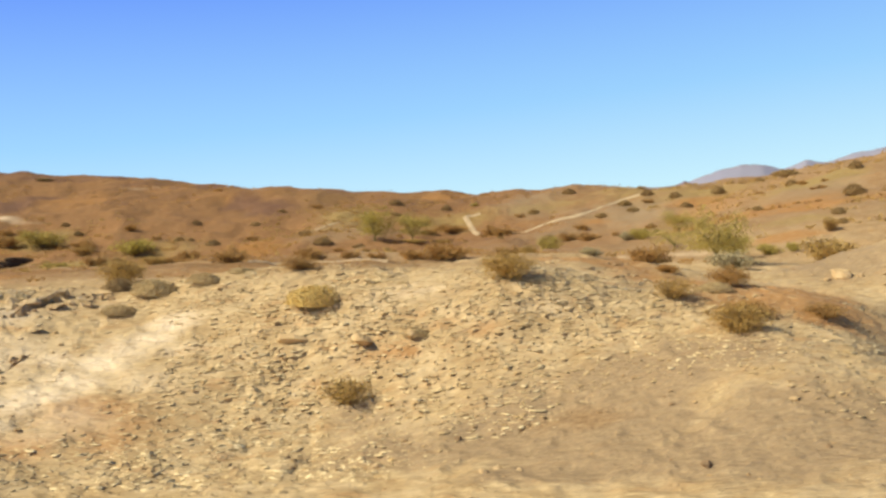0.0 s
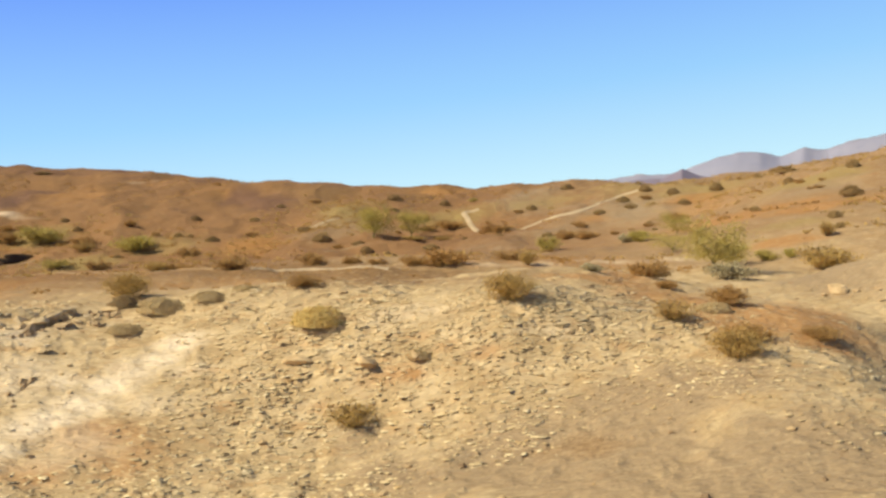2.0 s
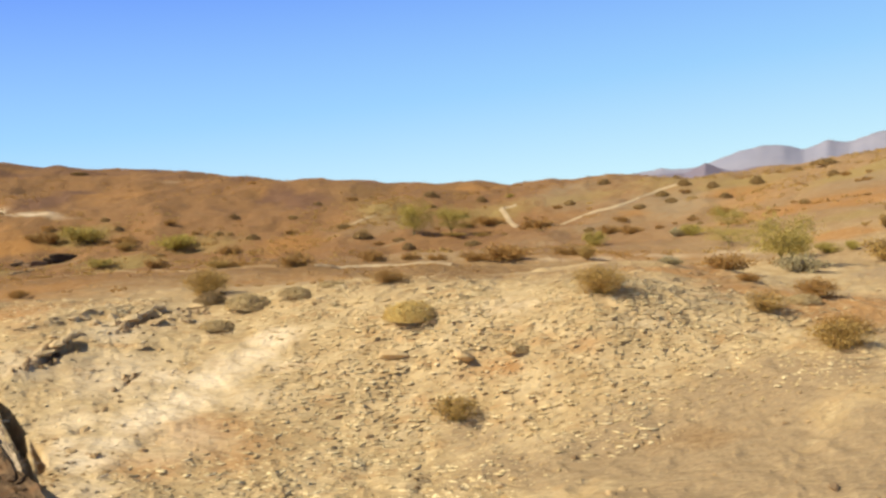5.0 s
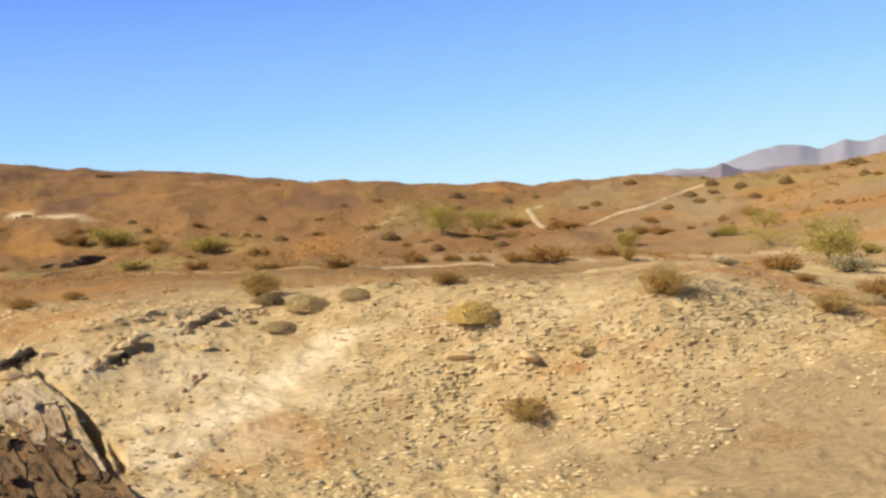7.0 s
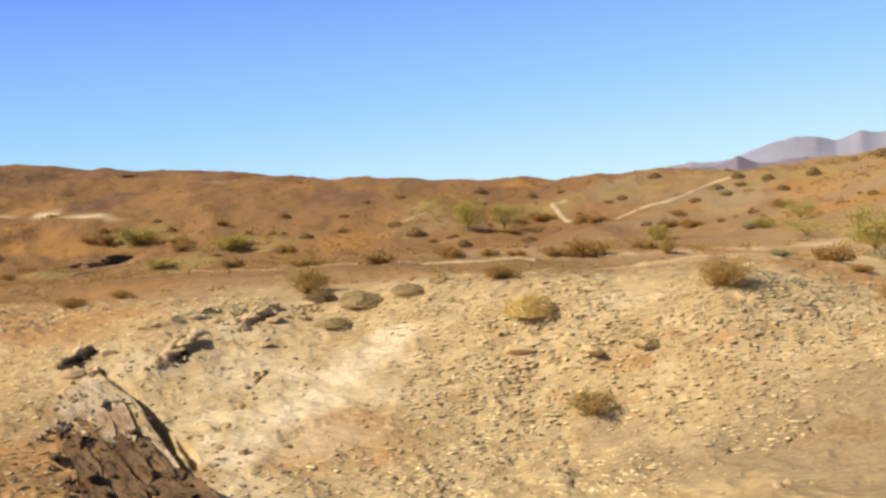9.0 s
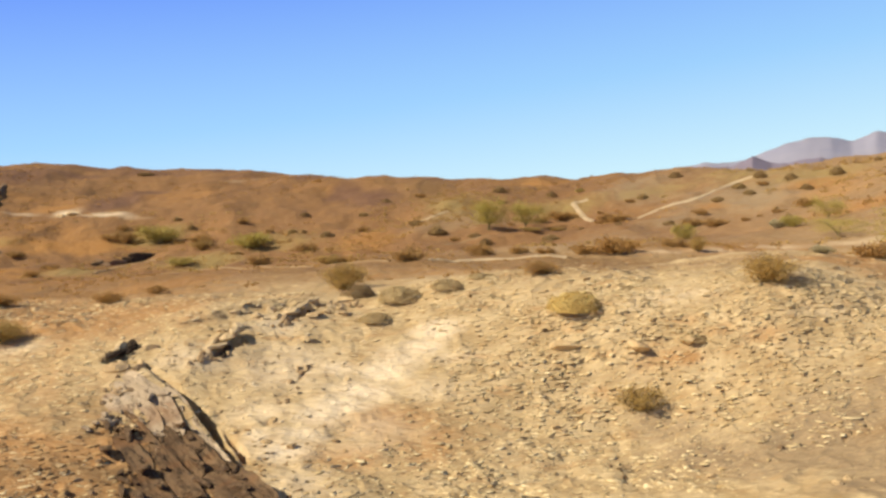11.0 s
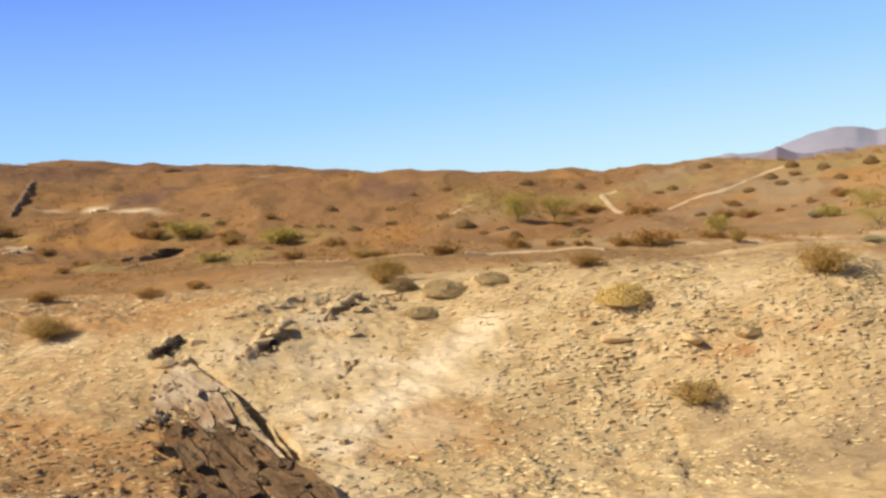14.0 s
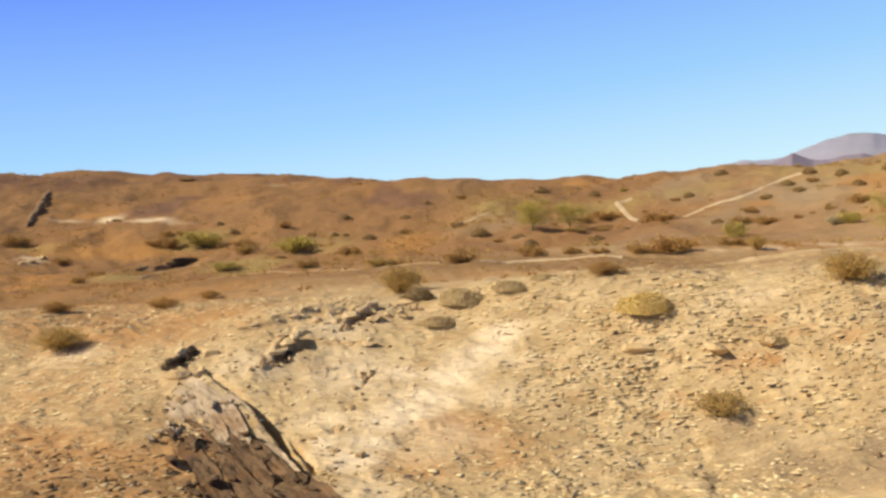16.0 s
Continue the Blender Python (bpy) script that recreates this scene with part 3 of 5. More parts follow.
SOIL_PATCHES = {"chalk": CHALK_SOIL + CHALK_SOIL_MORE, "rust": RUST_SOIL + RUST_SOIL_MORE + RUST_SOIL_REST + RUST_SOIL_LAST, "umber": UMBER_SOIL + UMBER_SOIL_MORE, "grey": GREY_SOIL + GREY_SOIL_MORE, "mauve": MAUVE_SOIL, "verdant": VERDANT_SOIL}


def soil(name, x, y):
    v = np.zeros(np.shape(x))
    for cx, cy, rx, ry, much in SOIL_PATCHES[name]:
        v = np.maximum(v, much * np.exp(-(((x - cx) / rx) ** 2 + ((y - cy) / ry) ** 2)))
    return v


def build_ground():
    """One sheet round the camera's way, close-meshed on the slope ahead and reaching the horizon."""
    ahead = np.radians(np.linspace(-52, 42, 900))
    rest = np.radians(np.linspace(42, 308, 90))[1:-1]
    angle = np.concatenate([ahead, rest])
    radius = np.concatenate([[0.4], np.geomspace(0.8, 11, 50)[:-1], np.geomspace(11, 42, 300)[:-1], np.geomspace(42, 210, 190)[:-1], np.geomspace(210, 4500, 70)])
    a, r = np.meshgrid(angle, radius)
    x, y = -3 + r * np.sin(a), r * np.cos(a)
    z = land(x, y)
    verts = np.stack([x, y, z], -1).reshape(-1, 3)
    na, nr = len(angle), len(radius)
    i, j = np.meshgrid(np.arange(na), np.arange(nr - 1))
    i2 = (i + 1) % na
    quads = np.stack([j * na + i, j * na + i2, (j + 1) * na + i2, (j + 1) * na + i], -1).reshape(-1, 4)
    quads = quads[:, ::-1]
    me = bpy.data.meshes.new("ground")
    me.vertices.add(len(verts) + 1)
    me.vertices.foreach_set("co", np.concatenate([verts.ravel(), [-3.0, 0.0, float(land(-3.0, 0.0))]]))
    centre = len(verts)
    ring = np.stack([np.full(na, centre), np.arange(na), (np.arange(na) + 1) % na], -1)
    loops = np.concatenate([quads.ravel(), ring.ravel()])
    me.loops.add(len(loops))
    me.loops.foreach_set("vertex_index", loops.astype(np.int32))
    me.polygons.add(len(quads) + na)
    me.polygons.foreach_set("loop_start", np.concatenate([np.arange(len(quads)) * 4, len(quads) * 4 + np.arange(na) * 3]).astype(np.int32))
    me.update(calc_edges=True)
    me.validate()
    flat_x, flat_y = np.append(x.ravel(), -3.0), np.append(y.ravel(), 0.0)
    for name in SOIL_PATCHES:
        me.attributes.new(name, "FLOAT", "POINT").data.foreach_set("value", soil(name, flat_x, flat_y).astype(np.float32))
    away = np.hypot(flat_x + 3, flat_y) + 6 * rough(flat_x, flat_y, 12.0, 2, 41)
    west = step(0.05, 0.45, -flat_x / np.maximum(flat_y, 1))
    me.attributes.new("hill", "FLOAT", "POINT").data.foreach_set("value", (step(30, 62, away + 7 * west) * (1 - 0.27 * step(0.02, 0.3, flat_x / np.maximum(flat_y, 1)))).astype(np.float32))
    me.materials.append(SOIL)
    me.shade_smooth()
    return tagged(new("ground", me), "dry tan and rust desert soil with grit and rills", "ground", kind="structure")


ground = build_ground()


# ---- dirt tracks ----
def track(path, width, label, mat=TRACK):
    """A strip of packed earth laid on the ground along a bending line."""
    pts = [Vector((*p, 0)) for p in path]
    fine = []
    for k in range(len(pts) - 1):
        p0, p1, p2, p3 = pts[max(k - 1, 0)], pts[k], pts[k + 1], pts[min(k + 2, len(pts) - 1)]
        for s in range(24):
            t = s / 24
            fine.append(0.5 * (2 * p1 + (p2 - p0) * t + (2 * p0 - 5 * p1 + 4 * p2 - p3) * t * t + (3 * p1 - p0 - 3 * p2 + p3) * t**3))
    fine.append(pts[-1])
    verts, faces = [], []
    rng = np.random.default_rng(len(path) * 7)
    for k, p in enumerate(fine):
        way = (fine[min(k + 1, len(fine) - 1)] - fine[max(k - 1, 0)]).normalized()
        side = Vector((-way.y, way.x, 0))
        wide = width * (0.85 + 0.3 * rng.random())
        for n in range(7):
            q = p + side * wide * (n / 6 - 0.5)
            verts.append((q.x, q.y, float(land(q.x, q.y)) + (0.15 * width if 0 < n < 6 else -0.05) - 0.05 * width * (n == 3)))
        if k:
            for n in range(6):
                a = (k - 1) * 7 + n
                faces.append((a, a + 1, a + 8, a + 7))
    return tagged(mesh_object("dirt_track", verts, faces, mat, smooth=True), label, "track", kind="structure")


track([(-24.0, 50.6), (-19.4, 49.3), (-16.4, 46.0), (-14.6, 44.2), (-12.2, 43.7), (-10.4, 42.8)], 0.30, "thin worn trail along the bench's edge", FAINT_TRACK)
track([(-8.6, 41.8), (-6.9, 42.5), (-5.3, 42.4), (-3.7, 41.9), (-2.4, 41.6)], 0.36, "pale worn trail across the bench")
track([(-10.4, 84.0), (-8.9, 86.2), (-7.4, 86.6), (-6.2, 87.4)], 0.4, "pale worn trail above the wash", FAINT_TRACK)
track([(-41.6, 82.0), (-43.0, 86.2), (-42.9, 89.2), (-41.2, 91.0), (-39.4, 91.6)], 0.5, "pale bend of the wash below a dark ledge", FAINT_TRACK)
track([(-14.3, 98.2), (-12.9, 98.3), (-11.9, 99.3), (-11.0, 100.2)], 0.4, "short pale trail on the far slope")
track([(3.9, 102.4), (2.4, 101.9), (2.8, 99.9), (3.6, 91.9)], 0.6, "pale dirt track climbing a low hill")
track([(6.4, 90.1), (9.6, 92.3), (14.0, 93.7), (18.3, 99.3), (20.6, 99.7)], 0.62, "pale dirt track running up the hillside")


# ---- distant range ----
def mountain_range(name, bearings, heights, distance, depth, mat, label, seed):
    """A rugged range: rows of crests that fall to the plain on both sides."""
    rng = np.random.default_rng(seed)
    n, rows = 260, 15
    b = np.linspace(bearings[0], bearings[-1], n)
    top = np.interp(b, bearings, heights)
    top = np.convolve(np.pad(top, 4, mode="edge"), np.hanning(9) / np.hanning(9).sum(), "valid")
    verts, faces = [], []
    for j in range(rows):
        f = j / (rows - 1) * 2 - 1
        d = distance + f * depth
        x, y = d * np.tan(b), np.full(n, d)
        fall = (1 - abs(f)) ** 0.8
        jag = distance * 0.0013 * rough(x / distance * 60 + seed, y / distance * 60, 1.6, 4, seed)
        z = top * fall + jag * (0.25 + fall) * np.clip(top / (0.02 * distance), 0.1, 1) - 3
        verts += list(zip(x, y, z))
    for j in range(rows - 1):
        for i in range(n - 1):
            a = j * n + i
            faces.append((a, a + 1, a + n + 1, a + n))
    return tagged(mesh_object(name, verts, faces, mat, smooth=True), label, "mountains", kind="structure")


mountain_range("mountain_range", [0.12, 0.157, 0.18, 0.206, 0.228, 0.245, 0.256, 0.272, 0.283, 0.3, 0.321, 0.342, 0.353, 0.363, 0.373, 0.384, 0.394, 0.419, 0.437, 0.49, 0.535], [38.0, 62.0, 70.0, 86.0, 87.0, 94.0, 110.0, 131.0, 145.0, 155.0, 161.0, 150.0, 164.0, 180.0, 171.0, 171.0, 188.0, 213.0, 229.0, 249.0, 191.0], 3000, 500, HAZED_RANGE, "mountain range on the horizon, pale mauve from haze in its colour", 5)
mountain_range("rocky_knolls", [0.195, 0.211, 0.228, 0.239, 0.247, 0.256, 0.267, 0.283, 0.3, 0.31, 0.321, 0.332, 0.35], [29.0, 32.0, 34.0, 39.0, 44.0, 40.0, 35.0, 36.0, 41.0, 43.0, 40.0, 36.0, 33.0], 1100, 160, HAZED_KNOLLS, "dark mauve rocky knolls before the far range, tinted with haze", 9)


# ---- plants ----
def bush(name, seed, wide, tall, leaves, leaf, mat, lean=0.35, stem_count=26, label="", category="shrub", bark=BARK):
    """An open desert shrub: stems that fan out from the root and small leaves along their outer half."""
    rng = np.random.default_rng(seed)
    root = empty(name)
    verts, faces, tips = [], [], []
    for k in range(stem_count):
        turn, out = rng.uniform(0, 2 * math.pi), math.sqrt(rng.uniform(0.02, 1))
        end = np.array([math.cos(turn) * out * wide / 2, math.sin(turn) * out * wide / 2.3, tall * (1.05 - lean * out**2) * rng.uniform(0.7, 1.05)])
        bend = rng.normal(0, 0.06, 3) * wide
        path = []
        for s in np.linspace(0, 1, 5):
            p = end * np.array([s, s, s**0.75]) + bend * math.sin(s * math.pi)
            path.append(p)
        tube(path, np.linspace(0.014, 0.004, 5) * wide, 3, verts, faces)
        for s in np.linspace(0.25, 1.0, max(2, leaves // stem_count)):
            base = end * np.array([s, s, s**0.75]) + bend * math.sin(s * math.pi)
            tips.append((base + rng.normal(0, 0.05 + 0.02 * s, 3) * wide * np.array([1, 1, 0.8]), end + rng.normal(0, 0.5, 3) * wide))
    mesh_object("branchwork", verts, faces, bark, root)
    c, w = np.array([t[0] for t in tips]), np.array([t[1] for t in tips])
    c[:, 2] = np.maximum(c[:, 2], 0.03 * tall)
    v, f = blades(c, w, leaf * 1.6, leaf, rng)
    mesh_object("foliage", v, f, mat, root)
    return tagged(root, label, category)


def cushion(name, seed, wide, tall, count, leaf, mat, label, gap=0.0):
    """A dense domed shrub: short twigs that point outwards all over an uneven dome."""
    rng = np.random.default_rng(seed)
    root = empty(name)
    u = rng.normal(size=(count, 3))
    u[:, 2] = np.abs(u[:, 2])
    u /= np.linalg.norm(u, axis=1, keepdims=True)
    lump = 1 + 0.16 * rough(u[:, 0] * 3 + seed, u[:, 1] * 3 + u[:, 2] * 2, 1.2, 3, seed)
    deep = 1 - 0.28 * rng.random(count) ** 2
    c = u * (lump * deep)[:, None] * np.array([wide / 2, wide / 2, tall])
    c[:, 2] = np.maximum(c[:, 2], 0.01)
    v, f = blades(c, u * np.array([0.5, 0.5, 0.7]) + rng.normal(0, 0.8, (count, 3)), leaf * 2.4, leaf * 1.15, rng, u)
    mesh_object("foliage", v, f, mat, root)
    verts, faces = [], []
    for k in range(18):
        a, out = rng.uniform(0, 2 * math.pi), math.sqrt(rng.uniform(0.05, 0.8))
        end = np.array([math.cos(a) * out * wide / 2, math.sin(a) * out * wide / 2, tall * math.sqrt(1 - 0.9 * out * out) * 0.85])
        tube([end * s for s in (0, 0.35, 0.7, 1)], [0.02 * wide, 0.014 * wide, 0.01 * wide, 0.004 * wide], 3, verts, faces)
    mesh_object("branchwork", verts, faces, BARK, root)
    # the packed dead wood inside the dome
    bm = bmesh.new()
    bmesh.ops.create_icosphere(bm, subdivisions=2, radius=1)
    for q in bm.verts:
        k = 0.72 + 0.12 * noise.noise(q.co * 2 + Vector((seed, 0, 0)))
        q.co = Vector((q.co.x * k * wide / 2, q.co.y * k * wide / 2, max(q.co.z, -0.1) * k * tall))
    me = bpy.data.meshes.new("core")
    bm.to_mesh(me)
    bm.free()
    me.materials.append(mat)
    core = new("core", me)
    core.parent = root
    return tagged(root, label, "shrub")


def desert_tree(name, seed, tall, wide, leaves, label, spread_low=0.2, mat=GREEN, bark=GREEN_BARK):
    """A low, many-branched desert tree: short trunk, forking limbs, airy crown."""
    rng = np.random.default_rng(seed)
    root = empty(name)
    verts, faces = [], []
    tube([(0, 0, -0.1), (0.03, 0.02, tall * 0.12), (-0.02, 0.04, tall * 0.24)], [tall * 0.035, tall * 0.03, tall * 0.026], 7, verts, faces)
    mesh_object("trunk", verts, faces, bark, root)
    ends = []
    for k in range(7):
        verts, faces = [], []
        a = 2 * math.pi * k / 7 + rng.uniform(-0.4, 0.4)
        out = wide * 0.5 * rng.uniform(0.45, 0.95)
        end = np.array([math.cos(a) * out, math.sin(a) * out, tall * rng.uniform(0.6, 0.95)])
        start = np.array([-0.02, 0.04, tall * 0.16])
        mid = start * 0.5 + end * 0.5 + np.array([0, 0, tall * 0.08]) + rng.normal(0, 0.04, 3) * tall
        tube([start, mid, end], [tall * 0.02, tall * 0.013, tall * 0.005], 5, verts, faces)
        for n in range(6):
            s = rng.uniform(0.35, 1)
            at = mid * (1 - s) + end * s
            to = at + rng.normal(0, 0.13, 3) * np.array([wide, wide, tall]) + np.array([0, 0, 0.06 * tall])
            to[2] = max(to[2], tall * 0.2)
            tube([at, (at + to) / 2 + rng.normal(0, 0.02, 3) * tall, to], [tall * 0.008, tall * 0.005, tall * 0.002], 3, verts, faces)
            ends += [to, (at + to) / 2]
        ends.append(end)
        mesh_object("limb", verts, faces, bark, root)
    ends = np.array(ends)
    pick = rng.integers(0, len(ends), leaves)
    c = ends[pick] + rng.normal(0, 0.095, (leaves, 3)) * np.array([wide, wide, tall])
    low = rng.random(leaves) < spread_low
    c[low] *= np.array([0.9, 0.9, 0.5])
    c[:, 2] = np.maximum(c[:, 2], 0.06 * tall)
    v, f = blades(c, rng.normal(0, 1, (leaves, 3)) + np.array([0, 0, -0.4]), 0.13 * tall / 2.5, 0.065 * tall / 2.5, rng)
    mesh_object("crown", v, f, mat, root)
    return tagged(root, label, "tree")


def spread(makers, spots, group, turn_seed):
    """Places plants: the first of each kind is built, the rest are copies of it. Spots: x, y, width, height to width, kind."""
    rng = random.Random(turn_seed)
    for x, y, wide, tall, kind in spots:
        turn = rng.uniform(0, 6.28)
        source, base = makers[kind]
        m = standing(x, y, turn, wide / base, 0.02, tall)
        if source.get("used"):
            ob = copy_thing(source, m @ Matrix.Diagonal([1 / v for v in source.scale] + [1]))
        else:
            source["used"] = 1
            source.matrix_basis = m
            ob = source
        ob["group"] = group


NEAR_KINDS = [
    (bush("creosote_bush", 1, 1.3, 0.58, 2500, 0.027, OLIVE, 0.55, 34, label="open olive-brown desert shrub on stony ground"), 1.2),
    (bush("creosote_bush", 2, 1.3, 0.70, 6000, 0.027, OLIVE, 0.55, 40, label="full olive-brown desert shrub on the gravel slope"), 1.3),
    (bush("dry_shrub", 3, 1.1, 0.36, 4200, 0.024, BROWN, 0.4, 26, label="low dry rust-brown shrub on sandy soil"), 1.1),
    (cushion("cushion_shrub", 4, 1.0, 0.38, 3400, 0.022, GREYISH, "grey dormant domed shrub at the slope's crest"), 1.0),
    (cushion("cushion_shrub", 5, 1.0, 0.38, 3000, 0.022, DARKISH, "dark dormant domed shrub at the slope's crest"), 1.0),
    (cushion("brittle_shrub", 6, 1.2, 0.42, 3200, 0.024, YELLOW, "straw-yellow rounded dry shrub on gravel"), 1.2),
    (bush("silver_shrub", 7, 1.2, 0.45, 2600, 0.036, SILVER, 0.5, 30, label="pale silver-grey shrub below a desert tree"), 1.2),
]
NEAR_SHRUBS_A = [
    (-2.12, 21.10, 1.36, 0.9, 0), (-3.40, 24.60, 1.42, 0.95, 5), (-9.65, 28.35, 1.02, 0.95, 4), (-8.27, 27.15, 1.30, 0.9, 3), (-6.80, 27.20, 1.05, 0.7, 3), (-5.86, 27.75, 0.82, 0.5, 3),
    (-8.76, 25.62, 0.92, 0.75, 3), (-10.55, 31.2, 1.75, 0.95, 1), (1.67, 24.45, 1.60, 0.85, 1), (5.79, 23.8, 1.30, 0.9, 0), (7.72, 25.61, 1.44, 0.9, 2), (7.17, 24.93, 0.96, 0.7, 3),
    (6.60, 21.05, 1.50, 0.8, 1), (9.21, 22.79, 1.5, 0.56, 2), (-4.12, 27.42, 1.35, 0.7, 2), (-21.32, 29.01, 1.35, 0.65, 2), (-18.32, 30.14, 1.35, 0.65, 2), (-18.92, 24.45, 1.5, 0.75, 1),
]
NEAR_SHRUBS_B = [
    (-17.42, 32.09, 1.1, 0.63, 2), (-0.63, 22.70, 0.67, 0.7, 3), (6.76, 28.55, 1.1, 0.55, 2), (7.16, 22.28, 1.8, 0.6, 2),
]
spread(NEAR_KINDS, NEAR_SHRUBS_A + NEAR_SHRUBS_B, "shrubs on the near slope", 5)

FAR_KINDS = [
    (bush("creosote_bush", 11, 1.4, 0.75, 2200, 0.045, OLIVE, label="olive-brown shrub on the valley floor"), 1.4),
    (bush("dry_shrub", 12, 1.4, 0.5, 2200, 0.045, BROWN, 0.5, label="dry brown shrub on the reddish hillside"), 1.4),
    (bush("green_shrub", 13, 1.5, 0.7, 2200, 0.048, GREEN, 0.4, label="yellow-green shrub beside the wash"), 1.5),
    (cushion("dark_shrub", 14, 1.3, 0.6, 1500, 0.045, BRUSH, "dark dormant shrub on the hillside"), 1.3),
    (bush("silver_shrub", 15, 1.3, 0.6, 2000, 0.045, SILVER, 0.5, label="pale grey shrub beside the wash"), 1.3),
]
BENCH_SHRUBS_A = [
    (4.6, 29.3, 0.88, 0.64, 4), (6.7, 30.5, 1.59, 0.91, 1), (10.9, 35.8, 2.05, 0.68, 4), (16.4, 40.6, 3.33, 0.55, 0), (-9.4, 42.5, 2.05, 0.80, 1), (16.4, 44.4, 0.83, 1.06, 2),
    (-1.5, 44.5, 1.68, 0.64, 1), (-13.6, 44.7, 1.88, 0.40, 0), (-0, 44.7, 2.71, 0.67, 1), (15.3, 44.7, 1.47, 0.67, 2), (-12.8, 45.2, 1.13, 0.67, 1), (4.1, 45.3, 1.11, 1.15, 0),
    (-3.2, 45.3, 1.10, 0.78, 1), (-4.5, 45.4, 1.23, 0.70, 1), (-6.4, 45.5, 1.85, 0.80, 1), (3.3, 47.4, 1.60, 0.72, 1), (19.4, 47.8, 1.12, 1.15, 0), (20.6, 49.1, 0.61, 0.93, 3),
]
BENCH_SHRUBS_B = [
    (-18.5, 50.4, 1.51, 1.05, 1), (-3, 51.7, 0.39, 1.36, 3), (21.6, 52, 0.79, 1.01, 3), (11.8, 56.4, 1.70, 0.76, 2), (11.1, 56.9, 1.24, 0.98, 4),
]
spread(FAR_KINDS, BENCH_SHRUBS_A + BENCH_SHRUBS_B, "shrubs on the bench", 6)
VALLEY_SHRUBS_A = [
    (26.5, 61.4, 1.51, 0.93, 3), (21.4, 64.8, 0.86, 0.74, 3), (7.6, 67.3, 2.09, 1.07, 2), (16.2, 72.2, 0.52, 0.85, 3), (32, 74.1, 1.12, 1.14, 3), (13.5, 74.2, 0.91, 0.89, 1),
    (11.6, 75.7, 2.26, 0.73, 1), (28.6, 76.1, 1.09, 0.90, 1), (19.4, 77.9, 2.48, 0.70, 1), (-45.8, 78.6, 1.53, 0.77, 1), (10.4, 78.8, 2.34, 0.82, 1), (29.3, 80.3, 1.01, 1.01, 3),
    (-0.9, 83.3, 1.61, 0.61, 3), (9.3, 83.4, 1.08, 0.70, 3), (-6.7, 83.8, 1.26, 0.93, 3), (-47.2, 85.2, 1.89, 0.53, 1), (-34.9, 85.5, 3.09, 0.49, 2), (5.2, 85.6, 0.73, 0.58, 3),
]
VALLEY_SHRUBS_B = [
    (12.4, 85.7, 1.62, 0.86, 1), (-2.7, 87.3, 2.81, 0.19, 0), (-9.6, 87.6, 1.30, 0.73, 1), (22.5, 88.3, 1.27, 0.85, 3), (-7.8, 88.5, 1.42, 0.55, 3), (-24, 89.8, 2.36, 0.84, 1),
    (5.2, 89.9, 3.38, 0.57, 1), (-11.5, 90.4, 1.95, 0.65, 3), (-0.1, 90.6, 2.43, 0.30, 0), (15.1, 91, 1.27, 0.71, 3), (18.2, 91.3, 1.39, 0.66, 3), (33.2, 92.5, 2.73, 0.50, 3),
    (26.9, 93.3, 1.45, 1.05, 3), (-30.3, 93.5, 5.13, 0.59, 2), (-55.3, 93.9, 2.54, 0.55, 1), (-35.6, 94.2, 2.77, 0.63, 0), (-22.9, 94.5, 1.45, 0.79, 3), (23.1, 94.9, 1.36, 0.93, 3),
]
VALLEY_SHRUBS_C = [
    (20.3, 94.9, 1.30, 0.90, 1), (18.2, 95.5, 1.45, 0.79, 3), (-1.3, 95.9, 1.79, 0.71, 1),
]
spread(FAR_KINDS, VALLEY_SHRUBS_A + VALLEY_SHRUBS_B + VALLEY_SHRUBS_C, "shrubs in the valley", 7)
HILL_SHRUBS_A = [
    (32, 96.3, 0.87, 1.04, 3), (-36.7, 97.3, 2.78, 0.90, 1), (-14.1, 97.8, 1.90, 0.46, 3), (-27.2, 97.9, 1.08, 0.83, 3), (0.8, 97.9, 3.93, 0.53, 1), (21.1, 98.6, 1.40, 0.93, 3),
    (-19.8, 98.7, 1.75, 0.69, 1), (-29.9, 99, 1.11, 1.12, 1), (8, 99.6, 1.33, 0.80, 1), (-63.7, 100, 3.70, 0.75, 1), (-40.2, 100.1, 1.55, 0.82, 1), (9.5, 100.3, 1.28, 0.85, 3),
    (-46.4, 100.8, 3.11, 1.05, 1), (-48, 101.1, 2.92, 0.70, 1), (-42.9, 101.2, 5.87, 0.58, 2), (-2.4, 101.2, 2.71, 0.70, 1), (-34.1, 103.9, 1.75, 1.15, 1), (-20.6, 104.5, 1.25, 0.67, 3),
]
HILL_SHRUBS_B = [
    (-46.1, 104.5, 2.74, 0.45, 0), (-48, 104.5, 1.80, 1.15, 1), (-5.3, 104.7, 1.11, 0.55, 3), (-40.3, 104.8, 0.95, 1.04, 3), (-8.5, 105.2, 0.73, 0.57, 3), (21.9, 106.4, 0.75, 0.85, 3),
    (-27.7, 106.7, 1.17, 0.83, 3), (0.3, 106.7, 1.25, 1.01, 3), (3.5, 107.2, 1.29, 0.68, 2), (14.1, 107.4, 1.61, 0.79, 3), (-43, 108.2, 1.09, 0.93, 3), (-5.6, 110.3, 1.77, 0.74, 3),
    (-19, 111.9, 1.15, 0.68, 3), (-15.1, 113.2, 1.68, 0.73, 1), (-12.8, 113.8, 0.67, 0.67, 3), (-29.9, 126.4, 1.30, 0.80, 1), (-59.5, 141.7, 2.73, 0.27, 3),
]
spread(FAR_KINDS, HILL_SHRUBS_A + HILL_SHRUBS_B, "shrubs on the hillsides", 8)

